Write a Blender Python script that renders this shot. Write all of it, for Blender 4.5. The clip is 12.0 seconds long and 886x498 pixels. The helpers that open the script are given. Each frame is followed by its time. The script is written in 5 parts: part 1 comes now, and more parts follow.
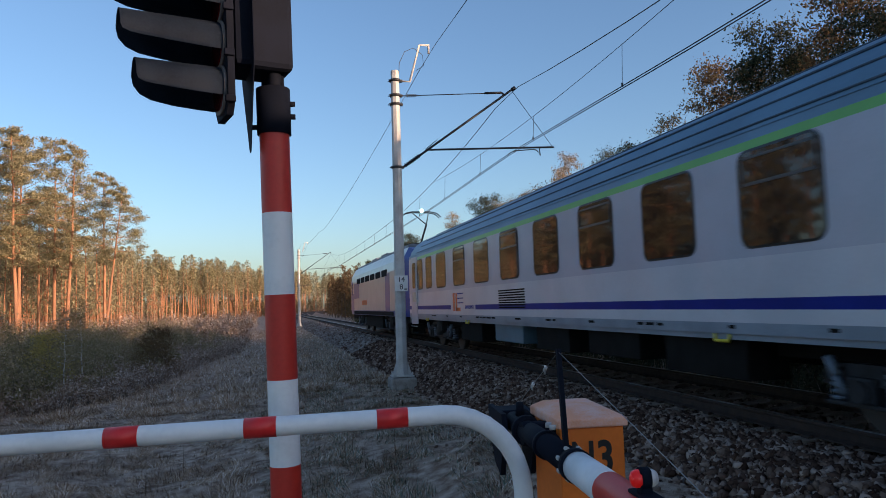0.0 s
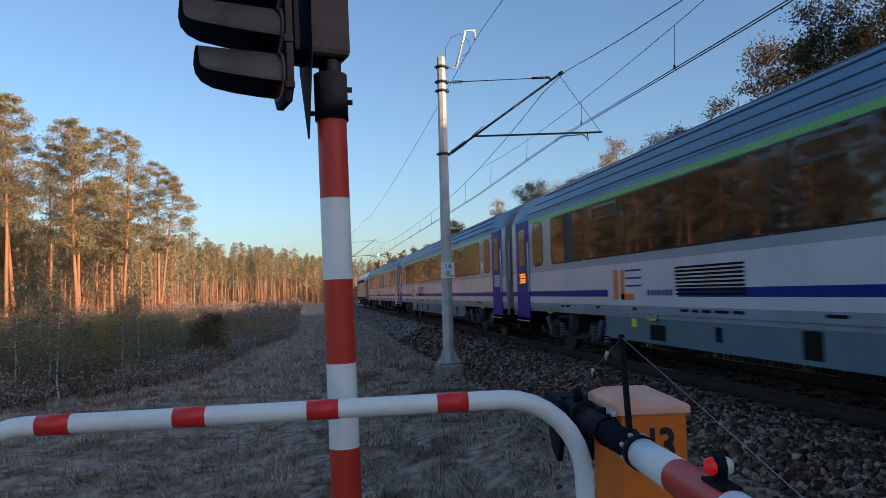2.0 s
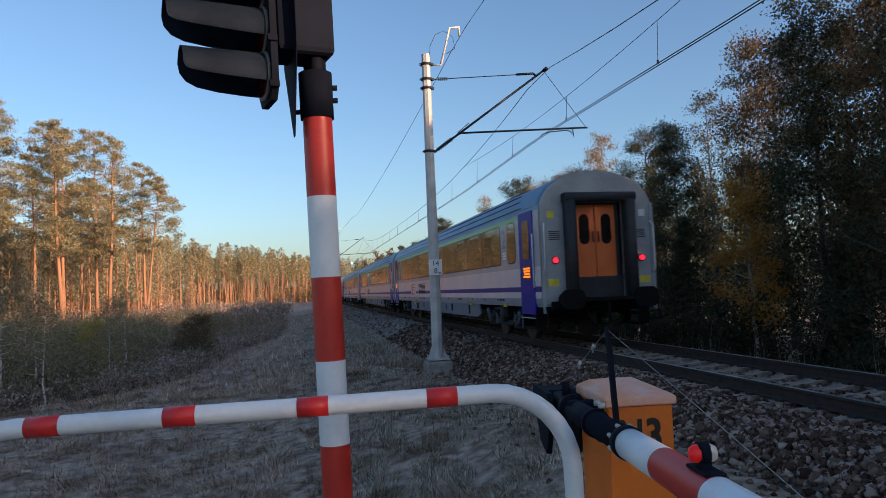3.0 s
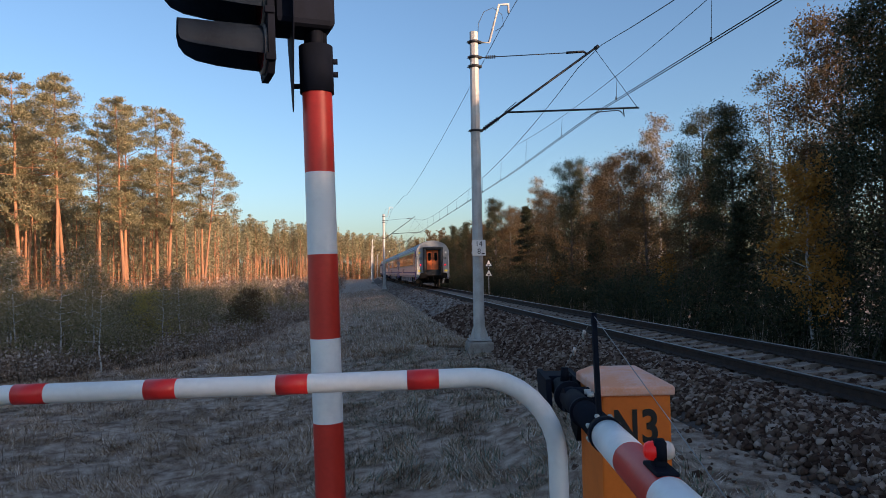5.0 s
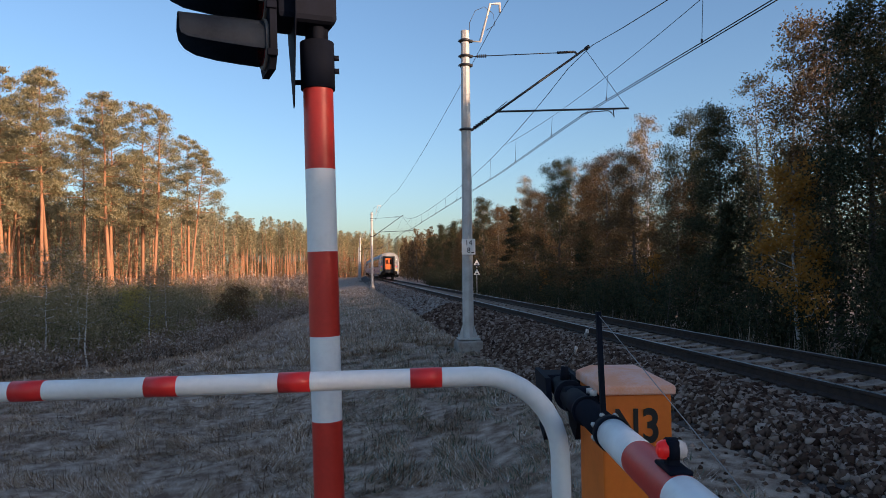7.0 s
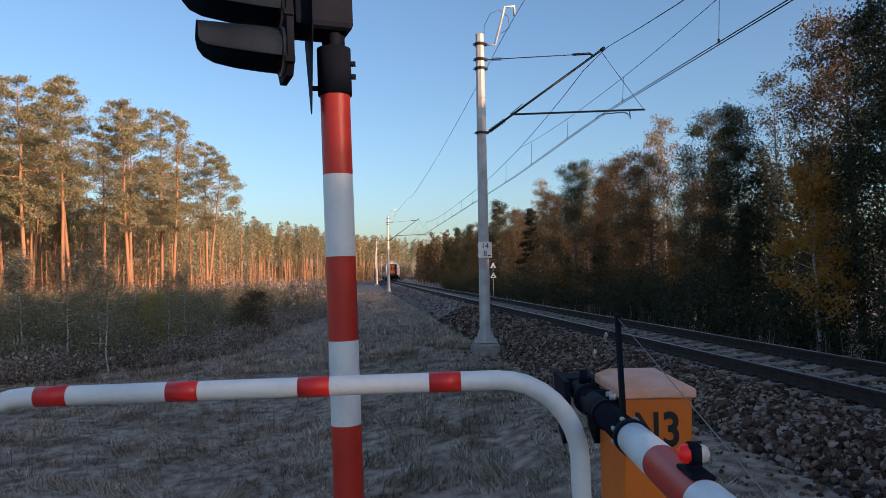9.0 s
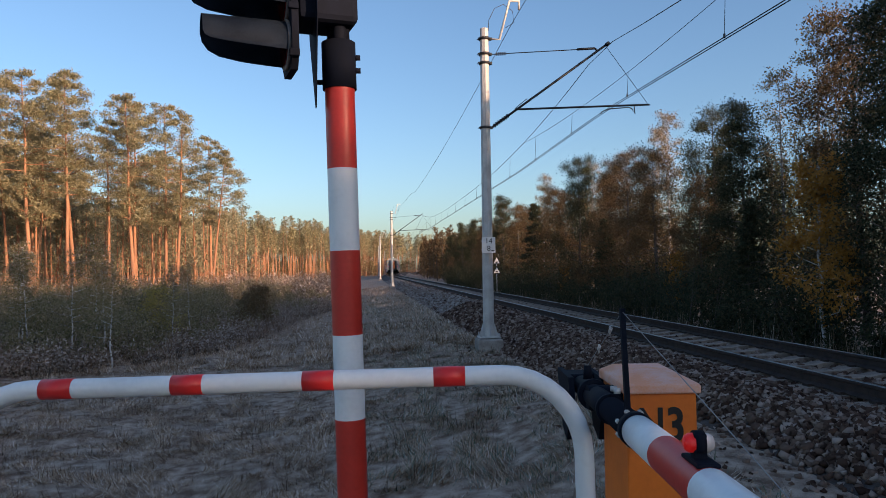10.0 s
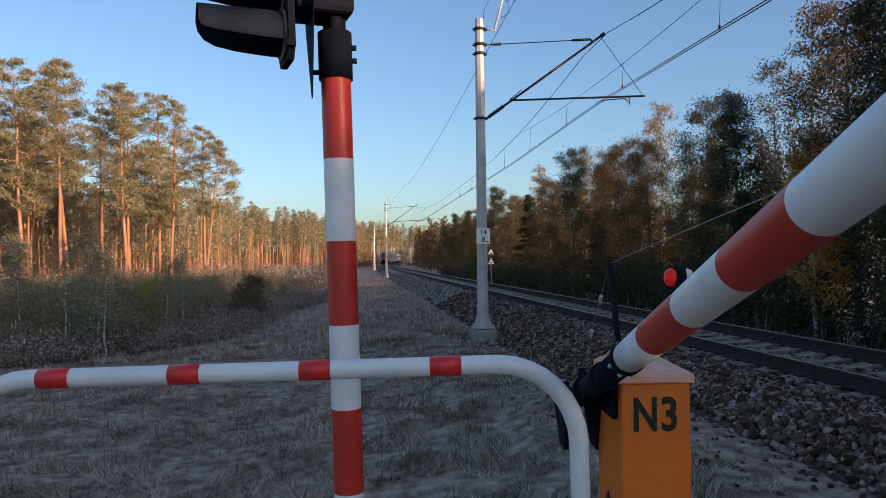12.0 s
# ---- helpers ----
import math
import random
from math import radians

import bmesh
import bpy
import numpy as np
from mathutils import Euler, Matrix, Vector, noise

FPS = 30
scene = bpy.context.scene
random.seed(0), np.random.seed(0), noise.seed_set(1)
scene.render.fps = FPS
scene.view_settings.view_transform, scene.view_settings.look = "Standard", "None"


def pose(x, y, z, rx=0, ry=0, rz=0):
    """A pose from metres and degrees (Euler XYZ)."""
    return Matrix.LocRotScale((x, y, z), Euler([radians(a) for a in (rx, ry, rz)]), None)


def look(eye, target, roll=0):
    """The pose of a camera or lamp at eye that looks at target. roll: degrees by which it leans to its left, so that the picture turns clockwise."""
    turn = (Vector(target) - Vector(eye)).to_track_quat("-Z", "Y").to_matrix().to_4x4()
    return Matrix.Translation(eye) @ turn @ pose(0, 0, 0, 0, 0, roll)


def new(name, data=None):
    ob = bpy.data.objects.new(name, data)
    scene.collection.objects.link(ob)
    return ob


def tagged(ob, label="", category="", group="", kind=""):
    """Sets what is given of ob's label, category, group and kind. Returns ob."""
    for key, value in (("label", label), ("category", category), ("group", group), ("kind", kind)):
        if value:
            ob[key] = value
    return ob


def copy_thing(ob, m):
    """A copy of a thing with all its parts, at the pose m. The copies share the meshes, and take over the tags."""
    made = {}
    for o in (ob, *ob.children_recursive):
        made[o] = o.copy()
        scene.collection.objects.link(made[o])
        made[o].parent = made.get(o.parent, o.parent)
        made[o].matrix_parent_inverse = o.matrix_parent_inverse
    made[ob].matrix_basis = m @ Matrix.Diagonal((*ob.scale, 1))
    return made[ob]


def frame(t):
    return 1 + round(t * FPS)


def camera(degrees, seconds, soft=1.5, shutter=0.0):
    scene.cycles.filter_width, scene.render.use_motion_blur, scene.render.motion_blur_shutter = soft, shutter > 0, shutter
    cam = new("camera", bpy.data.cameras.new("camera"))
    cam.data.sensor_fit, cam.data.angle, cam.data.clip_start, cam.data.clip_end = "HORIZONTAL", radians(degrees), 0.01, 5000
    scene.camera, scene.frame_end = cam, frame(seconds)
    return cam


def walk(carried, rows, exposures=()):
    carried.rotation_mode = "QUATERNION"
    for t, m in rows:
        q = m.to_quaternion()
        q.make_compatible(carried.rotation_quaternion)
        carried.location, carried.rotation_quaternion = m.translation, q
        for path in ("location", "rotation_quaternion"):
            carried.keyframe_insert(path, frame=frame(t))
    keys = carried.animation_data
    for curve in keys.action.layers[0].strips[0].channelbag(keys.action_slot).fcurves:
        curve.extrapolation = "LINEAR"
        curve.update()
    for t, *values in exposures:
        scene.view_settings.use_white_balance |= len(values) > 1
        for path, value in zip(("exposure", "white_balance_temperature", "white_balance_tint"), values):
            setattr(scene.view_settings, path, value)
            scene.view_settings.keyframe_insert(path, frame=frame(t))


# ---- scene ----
cam = camera(64.9, 12.0, soft=0.85, shutter=0.14)
PATH = [
    (0, (0.385, 0.259, 1.41), (0.871, 2.193, 1.568), -1.7),
    (0.5, (0.359, 0.306, 1.406), (0.814, 2.249, 1.539), -1.7),
    (1, (0.35, 0.31, 1.411), (0.764, 2.262, 1.552), -1.7),
    (1.5, (0.342, 0.294, 1.402), (0.728, 2.253, 1.531), -1.5),
    (2, (0.331, 0.284, 1.402), (0.692, 2.247, 1.527), -1.5),
    (2.5, (0.324, 0.271, 1.402), (0.682, 2.234, 1.54), -1.3),
    (3, (0.329, 0.264, 1.396), (0.725, 2.221, 1.512), -2.4),
    (3.5, (0.45, 0.299, 1.386), (0.706, 2.28, 1.486), -0.0),
    (5.5, (0.591, 0.304, 1.389), (0.844, 2.287, 1.444), -1.2),
    (6, (0.565, 0.316, 1.385), (0.839, 2.296, 1.432), -0.9),
    (6.5, (0.545, 0.323, 1.386), (0.822, 2.303, 1.432), -0.7),
    (7, (0.53, 0.317, 1.387), (0.811, 2.296, 1.447), -0.6),
    (7.5, (0.53, 0.314, 1.388), (0.791, 2.295, 1.462), -0.8),
    (9.5, (0.522, 0.315, 1.39), (0.754, 2.3, 1.455), -0.9),
    (10, (0.52, 0.319, 1.388), (0.745, 2.305, 1.444), -0.8),
    (10.5, (0.511, 0.313, 1.387), (0.725, 2.301, 1.448), -1.0),
    (11, (0.509, 0.31, 1.386), (0.733, 2.296, 1.443), -1.0),
    (11.5, (0.513, 0.319, 1.385), (0.782, 2.3, 1.413), -0.5),
    (12, (0.511, 0.309, 1.386), (0.752, 2.294, 1.416), -0.7),
]
walk(cam, [(t, look(eye, target, roll)) for t, eye, target, roll in PATH], exposures=[(0, 0.8, 6150, 13), (12, 0.8, 6150, 13)])

# ---------------------------------------------------------------- light
SUN_EL, SUN_AZ = 11.0, 136.0          # degrees; azimuth clockwise from +y
world = bpy.data.worlds.new("sky")
scene.world = world
world.use_nodes = True
wn = world.node_tree.nodes
sky = wn.new("ShaderNodeTexSky")
sky.sky_type = "NISHITA"
sky.sun_disc = False
sky.sun_elevation = radians(SUN_EL)
sky.sun_rotation = radians(SUN_AZ)
sky.air_density, sky.dust_density, sky.ozone_density = 1.0, 1.6, 2.6
wn["Background"].inputs["Strength"].default_value = 0.13
world.node_tree.links.new(sky.outputs[0], wn["Background"].inputs["Color"])

sun_data = bpy.data.lights.new("sun", "SUN")
sun_data.energy = 4.6
sun_data.angle = radians(0.6)
sun_data.color = (1.0, 0.64, 0.4)
sun = new("sun", sun_data)
_a, _e = radians(SUN_AZ), radians(SUN_EL)
sun.matrix_world = look((0, 0, 60), (-math.sin(_a) * math.cos(_e), -math.cos(_a) * math.cos(_e), 60 - math.sin(_e)))

# ---------------------------------------------------------------- plan
TRACK_X = 7.0       # track centre beside the crossing; rail heads lie at z = 0
EASE_Y, EASE_C = 110.0, 1.5e-6


def track(s):
    """Centre and heading (radians, to the right) of the track at s metres along it."""
    if s < EASE_Y:
        return TRACK_X, s, 0.0
    u = min(s, 420.0) - EASE_Y
    x, slope = TRACK_X + EASE_C * u ** 3, 3 * EASE_C * u * u
    y = EASE_Y + u - 0.9 * EASE_C ** 2 * u ** 5
    if s > 420.0:
        n = math.hypot(1, slope)
        x, y = x + (s - 420.0) * slope / n, y + (s - 420.0) / n
    return x, y, math.atan(slope)


def track_x(y):
    return track(y)[0]


def smooth(a, b, v):
    v = min(1.0, max(0.0, (v - a) / (b - a)))
    return v * v * (3 - 2 * v)


def ground_z(x, y):
    """Height of the ground: a low bank for the track, a ditch-like strip beside it, level woods."""
    d = x - track_x(y)
    if d < 0:
        z = -0.55 * smooth(-1.4, -2.6, d) - 0.5 * smooth(-3.3, -9.5, d)
    else:
        z = -0.95 * smooth(1.4, 3.4, d) - 0.2 * smooth(4, 9, d)
    z -= 0.24
    near = (1 - smooth(2.4, 5.5, y)) * (1 - smooth(2.3, 3.6, x)) * (1 - smooth(-6, -12, x)) * smooth(-26, -18, y)
    z = z * (1 - near) + near * min(-0.05, max(-0.34, z + 0.7))
    # level dirt beside the barrier machine, up to the foot of the shoulder
    dirt = (1 - smooth(8.5, 13.5, y)) * smooth(-1.85, -2.3, d) * smooth(2.0, 3.4, x) * smooth(-26, -18, y)
    z = z * (1 - dirt) + dirt * max(z, -0.56 + 0.03 * noise.noise((x * 1.7, y * 1.7, 3)))
    far = min(1.0, max(0.0, (abs(d) - 3.0) / 3.0))
    z += far * (0.035 * noise.noise((x * 3.1, y * 3.1, 9)) + 0.10 * noise.noise((x * 0.35, y * 0.35, 0)) + 0.05 * noise.noise((x * 1.3, y * 1.3, 4)))
    return z

# ---------------------------------------------------------------- materials


def mat(name, color, rough=0.6, metal=0.0, color2=None, scale=4.0, fine=60.0, bump=0.0, contrast=(0.35, 0.65), reach=0.02, coat=0.0, spec=0.5, stretch=(1, 1, 1)):
    """A two-scale noise material in object space."""
    m = bpy.data.materials.new(name)
    m.use_nodes = True
    nt = m.node_tree
    n, l = nt.nodes, nt.links
    p = n["Principled BSDF"]
    p.inputs["Roughness"].default_value = rough
    p.inputs["Metallic"].default_value = metal
    p.inputs["Coat Weight"].default_value = coat
    p.inputs["Specular IOR Level"].default_value = spec
    if color2 is None:
        color2 = tuple(c * 0.72 for c in color)
    tc = n.new("ShaderNodeTexCoord")
    mp = n.new("ShaderNodeMapping")
    mp.inputs["Scale"].default_value = stretch
    l.new(tc.outputs["Object"], mp.inputs["Vector"])
    big = n.new("ShaderNodeTexNoise")
    big.inputs["Scale"].default_value = scale
    big.inputs["Detail"].default_value = 6
    small = n.new("ShaderNodeTexNoise")
    small.inputs["Scale"].default_value = fine
    small.inputs["Detail"].default_value = 4
    l.new(mp.outputs[0], big.inputs["Vector"])
    l.new(mp.outputs[0], small.inputs["Vector"])
    add = n.new("ShaderNodeMath")
    add.operation = "MULTIPLY_ADD"
    l.new(small.outputs["Fac"], add.inputs[0])
    add.inputs[1].default_value = 0.4
    l.new(big.outputs["Fac"], add.inputs[2])
    rng = n.new("ShaderNodeMapRange")
    rng.inputs["From Min"].default_value = contrast[0] + 0.2
    rng.inputs["From Max"].default_value = contrast[1] + 0.2
    l.new(add.outputs[0], rng.inputs["Value"])
    mix = n.new("ShaderNodeMix")
    mix.data_type = "RGBA"
    mix.inputs["A"].default_value = (*color, 1)
    mix.inputs["B"].default_value = (*color2, 1)
    l.new(rng.outputs[0], mix.inputs["Factor"])
    l.new(mix.outputs["Result"], p.inputs["Base Color"])
    if bump:
        b = n.new("ShaderNodeBump")
        b.inputs["Strength"].default_value = bump
        b.inputs["Distance"].default_value = reach
        l.new(add.outputs[0], b.inputs["Height"])
        l.new(b.outputs[0], p.inputs["Normal"])
    return m


def leaf_mat(name, colors, glow=0.35, by_object=0.0):
    """Leaves or blades: the colour varies from piece to piece; light passes through."""
    m = bpy.data.materials.new(name)
    m.use_nodes = True
    nt = m.node_tree
    n, l = nt.nodes, nt.links
    n.remove(n["Principled BSDF"])
    geo = n.new("ShaderNodeNewGeometry")
    ramp = n.new("ShaderNodeValToRGB")
    ramp.color_ramp.interpolation = "LINEAR"
    e = ramp.color_ramp.elements
    while len(e) < len(colors):
        e.new(0.5)
    for i, c in enumerate(colors):
        e[i].position = i / (len(colors) - 1)
        e[i].color = (*c, 1)
    l.new(geo.outputs["Random Per Island"], ramp.inputs[0])
    d = n.new("ShaderNodeBsdfDiffuse")
    t = n.new("ShaderNodeBsdfTranslucent")
    mx = n.new("ShaderNodeMixShader")
    mx.inputs[0].default_value = glow
    l.new(ramp.outputs[0], d.inputs[0])
    l.new(ramp.outputs[0], t.inputs[0])
    l.new(d.outputs[0], mx.inputs[1])
    l.new(t.outputs[0], mx.inputs[2])
    l.new(mx.outputs[0], n["Material Output"].inputs["Surface"])
    return m


def glow_mat(name, color, strength):
    m = bpy.data.materials.new(name)
    m.use_nodes = True
    p = m.node_tree.nodes["Principled BSDF"]
    p.inputs["Base Color"].default_value = (*color, 1)
    p.inputs["Emission Color"].default_value = (*color, 1)
    p.inputs["Emission Strength"].default_value = strength
    p.inputs["Roughness"].default_value = 0.3
    return m


GROUND = mat("frosted_ground", (0.17, 0.098, 0.062), 0.95, color2=(0.52, 0.4, 0.31), scale=5, fine=90, bump=1.0, contrast=(0.34, 0.66), reach=0.06)
BALLAST = mat("ballast_bed", (0.04, 0.028, 0.023), 0.95, color2=(0.095, 0.07, 0.06), scale=14, fine=60, bump=1.0)
CONCRETE = mat("weathered_concrete", (0.36, 0.33, 0.3), 0.9, color2=(0.22, 0.19, 0.17), scale=5, fine=70, bump=0.4)
SLEEPER = mat("sleeper_concrete", (0.33, 0.255, 0.2), 0.9, color2=(0.18, 0.13, 0.1), scale=4, fine=60, bump=0.4)
RAIL_RUST = mat("rusty_rail", (0.045, 0.03, 0.025), 0.8, color2=(0.026, 0.019, 0.017), scale=8, fine=90, bump=0.3, spec=0.25)
RAIL_TOP = mat("polished_rail_head", (0.42, 0.41, 0.41), 0.28, 0.9, color2=(0.3, 0.29, 0.29), scale=3)
GALV = mat("galvanised_steel", (0.56, 0.55, 0.53), 0.6, 0.1, color2=(0.42, 0.4, 0.38), scale=3, fine=40, bump=0.1)
WIRE = mat("copper_wire_dark", (0.05, 0.05, 0.05), 0.5, 0.4)
DARK = mat("dark_painted_steel", (0.03, 0.03, 0.034), 0.5, 0.2, color2=(0.02, 0.02, 0.02), scale=6)
BLACK = mat("black_plastic", (0.009, 0.012, 0.022), 0.75, color2=(0.007, 0.009, 0.015), scale=5, fine=80, spec=0.08)
# lamp hoods: lighter and bluer than the housing
HOOD = mat("blue_grey_plastic", (0.035, 0.05, 0.075), 0.65, color2=(0.025, 0.036, 0.055), scale=7, fine=90, spec=0.2)
RED = mat("red_paint", (0.6, 0.038, 0.022), 0.45, color2=(0.5, 0.03, 0.018), scale=4, fine=50, bump=0.05)
RED_FOIL = mat("red_reflective_foil", (0.8, 0.03, 0.028), 0.35, color2=(0.72, 0.026, 0.024), scale=6, fine=60)
WHITE = mat("white_paint", (0.84, 0.84, 0.83), 0.42, color2=(0.72, 0.72, 0.71), scale=4, fine=50, bump=0.05, contrast=(0.45, 0.8))
ORANGE = mat("orange_paint", (0.85, 0.2, 0.015), 0.5, color2=(0.74, 0.16, 0.012), scale=3, fine=40, bump=0.06)
FROST_ORANGE = mat("frosted_orange_paint", (0.82, 0.36, 0.2), 0.75, color2=(0.83, 0.5, 0.4), scale=9, fine=120, bump=0.2)
SIGN_WHITE = mat("sign_white", (0.8, 0.8, 0.78), 0.5, color2=(0.7, 0.7, 0.68), scale=4)
INK = mat("black_paint", (0.012, 0.012, 0.013), 0.5)
BARK_PINE = mat("pine_bark", (0.42, 0.2, 0.1), 0.9, color2=(0.26, 0.13, 0.075), scale=3, fine=25, bump=0.8, stretch=(1, 1, 0.25))
BARK_GREY = mat("grey_bark", (0.13, 0.11, 0.095), 0.9, color2=(0.07, 0.06, 0.05), scale=4, fine=30, bump=0.7, stretch=(1, 1, 0.25))
BARK_BIRCH = mat("birch_bark", (0.5, 0.48, 0.45), 0.8, color2=(0.12, 0.1, 0.09), scale=3, fine=20, bump=0.3, contrast=(0.5, 0.62), stretch=(1, 1, 3))
NEEDLES = leaf_mat("pine_needles", [(0.19, 0.185, 0.11), (0.33, 0.3, 0.18), (0.47, 0.4, 0.24)], 0.5)
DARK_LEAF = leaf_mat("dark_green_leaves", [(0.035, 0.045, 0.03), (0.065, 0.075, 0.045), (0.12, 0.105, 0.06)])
BROWN_LEAF = leaf_mat("brown_autumn_leaves", [(0.085, 0.06, 0.038), (0.17, 0.11, 0.058), (0.15, 0.125, 0.07)])
GOLD_LEAF = leaf_mat("golden_autumn_leaves", [(0.36, 0.17, 0.04), (0.52, 0.26, 0.06), (0.42, 0.24, 0.08)])
PALE_LEAF = leaf_mat("thin_birch_leaves", [(0.2, 0.15, 0.08), (0.34, 0.22, 0.11), (0.26, 0.23, 0.14)])
SHRUB_LEAF = leaf_mat("frosted_shrub_leaves", [(0.12, 0.115, 0.055), (0.22, 0.195, 0.1), (0.3, 0.245, 0.15), (0.44, 0.37, 0.29)])
BLADES = leaf_mat("frosted_grass", [(0.15, 0.085, 0.048), (0.42, 0.285, 0.185), (0.62, 0.47, 0.345), (0.88, 0.78, 0.69)], 0.25)
GREEN_BLADES = leaf_mat("frosted_green_grass", [(0.08, 0.1, 0.058), (0.16, 0.19, 0.135), (0.34, 0.38, 0.34)], 0.2)
HEATHER = leaf_mat("frosted_heather", [(0.15, 0.1, 0.07), (0.28, 0.2, 0.15), (0.4, 0.32, 0.265), (0.56, 0.5, 0.46)], 0.25)
DEAD_STALK = leaf_mat("dead_brown_stalks", [(0.05, 0.03, 0.02), (0.11, 0.07, 0.045), (0.2, 0.14, 0.1)], 0.1)
WILLOW_LEAF = leaf_mat("yellow_willow_leaves", [(0.3, 0.24, 0.08), (0.45, 0.35, 0.11), (0.34, 0.3, 0.13)])
STONE = leaf_mat("ballast_stones", [(0.038, 0.022, 0.017), (0.1, 0.06, 0.044), (0.175, 0.118, 0.09), (0.38, 0.29, 0.24)], 0.0)
# paler than STONE, for the shoulders farther along
PALE_STONE = leaf_mat("paler_ballast", [(0.16, 0.125, 0.105), (0.3, 0.25, 0.22), (0.42, 0.37, 0.33)], 0.0)

# ---------------------------------------------------------------- mesh helpers


def link_mesh(name, verts, faces, material, parent=None, smooth_shade=False):
    me = bpy.data.meshes.new(name)
    me.from_pydata(verts, [], faces)
    me.materials.append(material)
    if smooth_shade:
        me.shade_smooth()
    ob = new(name, me)
    ob.parent = parent
    return ob


def part(name, bm, material, parent=None, label="", smooth_shade=False):
    me = bpy.data.meshes.new(name)
    bmesh.ops.recalc_face_normals(bm, faces=bm.faces[:])
    bm.to_mesh(me)
    bm.free()
    for m in (material if isinstance(material, (list, tuple)) else [material]):
        me.materials.append(m)
    if smooth_shade:
        me.shade_smooth()
    ob = new(name, me)
    ob.parent = parent
    if label:
        tagged(ob, label)
    return ob


def thing(name, label, category, m=None, group="", kind=""):
    ob = new(name)
    ob.empty_display_size = 0.2
    tagged(ob, label, category, group, kind)
    if m is not None:
        ob.matrix_basis = m
    return ob


def box(bm, x0, x1, y0, y1, z0, z1, bevel=0.0, mi=0):
    vs = [bm.verts.new((x, y, z)) for z in (z0, z1) for x, y in ((x0, y0), (x1, y0), (x1, y1), (x0, y1))]
    fs = [bm.faces.new([vs[i] for i in f]) for f in ((3, 2, 1, 0), (4, 5, 6, 7), (0, 1, 5, 4), (1, 2, 6, 5), (2, 3, 7, 6), (3, 0, 4, 7))]
    for f in fs:
        f.material_index = mi
    if bevel:
        es = list({e for f in fs for e in f.edges})
        bmesh.ops.bevel(bm, geom=es, offset=bevel, segments=2, affect="EDGES", profile=0.5, material=-1)
    return bm


def rod(bm, p0, p1, r0, r1=None, seg=12, mi=0, caps=True):
    """A tapered round bar from p0 to p1."""
    p0, p1 = Vector(p0), Vector(p1)
    r1 = r0 if r1 is None else r1
    q = (p1 - p0).to_track_quat("Z", "Y")
    rings = []
    for p, r in ((p0, r0), (p1, r1)):
        rings.append([bm.verts.new(p + q @ Vector((r * math.cos(a), r * math.sin(a), 0))) for a in (2 * math.pi * i / seg for i in range(seg))])
    for i in range(seg):
        f = bm.faces.new((rings[0][i], rings[0][(i + 1) % seg], rings[1][(i + 1) % seg], rings[1][i]))
        f.material_index, f.smooth = mi, True
    if caps:
        bm.faces.new(rings[0][::-1]).material_index = mi
        bm.faces.new(rings[1]).material_index = mi
    return bm


def pipe(bm, pts, r, seg=12, colour=None):
    """A round tube along a line of points; colour(i) gives the material slot of the piece from point i to i + 1."""
    pts = [Vector(p) for p in pts]
    rings = []
    for i, p in enumerate(pts):
        d = (pts[min(i + 1, len(pts) - 1)] - pts[max(i - 1, 0)]).normalized()
        q = d.to_track_quat("Z", "Y" if abs(d.y) < 0.9 else "X")
        rings.append([bm.verts.new(p + q @ Vector((r * math.cos(a), r * math.sin(a), 0))) for a in (2 * math.pi * k / seg for k in range(seg))])
    for i in range(len(pts) - 1):
        # rings may turn about the axis between bends: match the nearest starting vertex
        off = min(range(seg), key=lambda k: (rings[i][0].co - rings[i + 1][k].co).length)
        for k in range(seg):
            f = bm.faces.new((rings[i][k], rings[i][(k + 1) % seg], rings[i + 1][(k + 1 + off) % seg], rings[i + 1][(k + off) % seg]))
            f.smooth = True
            f.material_index = colour(i) if colour else 0
    bm.faces.new(rings[0][::-1])
    bm.faces.new(rings[-1])
    return bm


def slab(bm, outline, axis, a0, a1, mi=0):
    """An outline of (u, v) pairs drawn out along axis 'x', 'y' or 'z' from a0 to a1."""
    def at(u, v, a):
        return {"x": (a, u, v), "y": (u, a, v), "z": (u, v, a)}[axis]
    lo = [bm.verts.new(at(u, v, a0)) for u, v in outline]
    hi = [bm.verts.new(at(u, v, a1)) for u, v in outline]
    n = len(outline)
    fs = [bm.faces.new(lo[::-1]), bm.faces.new(hi)]
    fs += [bm.faces.new((lo[i], lo[(i + 1) % n], hi[(i + 1) % n], hi[i])) for i in range(n)]
    for f in fs:
        f.material_index = mi
    return bm


def rounded(u0, u1, v0, v1, r, seg=4):
    out = []
    for cu, cv, a0 in ((u1 - r, v1 - r, 0), (u0 + r, v1 - r, 90), (u0 + r, v0 + r, 180), (u1 - r, v0 + r, 270)):
        for k in range(seg + 1):
            a = radians(a0 + 90 * k / seg)
            out.append((cu + r * math.cos(a), cv + r * math.sin(a)))
    return out


def lettering(name, text, size, material, parent, m, depth=0.002, label="", bold=0.0):
    cu = bpy.data.curves.new(name, "FONT")
    cu.body, cu.size, cu.extrude, cu.offset = text, size, depth, bold
    cu.align_x, cu.align_y = "CENTER", "CENTER"
    tmp = bpy.data.objects.new(name + "_outline", cu)
    scene.collection.objects.link(tmp)
    bpy.context.view_layer.update()
    me = bpy.data.meshes.new_from_object(tmp.evaluated_get(bpy.context.evaluated_depsgraph_get()))
    bpy.data.objects.remove(tmp)
    me.materials.clear()
    me.materials.append(material)
    ob = new(name, me)
    ob.parent = parent
    ob.matrix_basis = m
    if label:
        tagged(ob, label)
    return ob


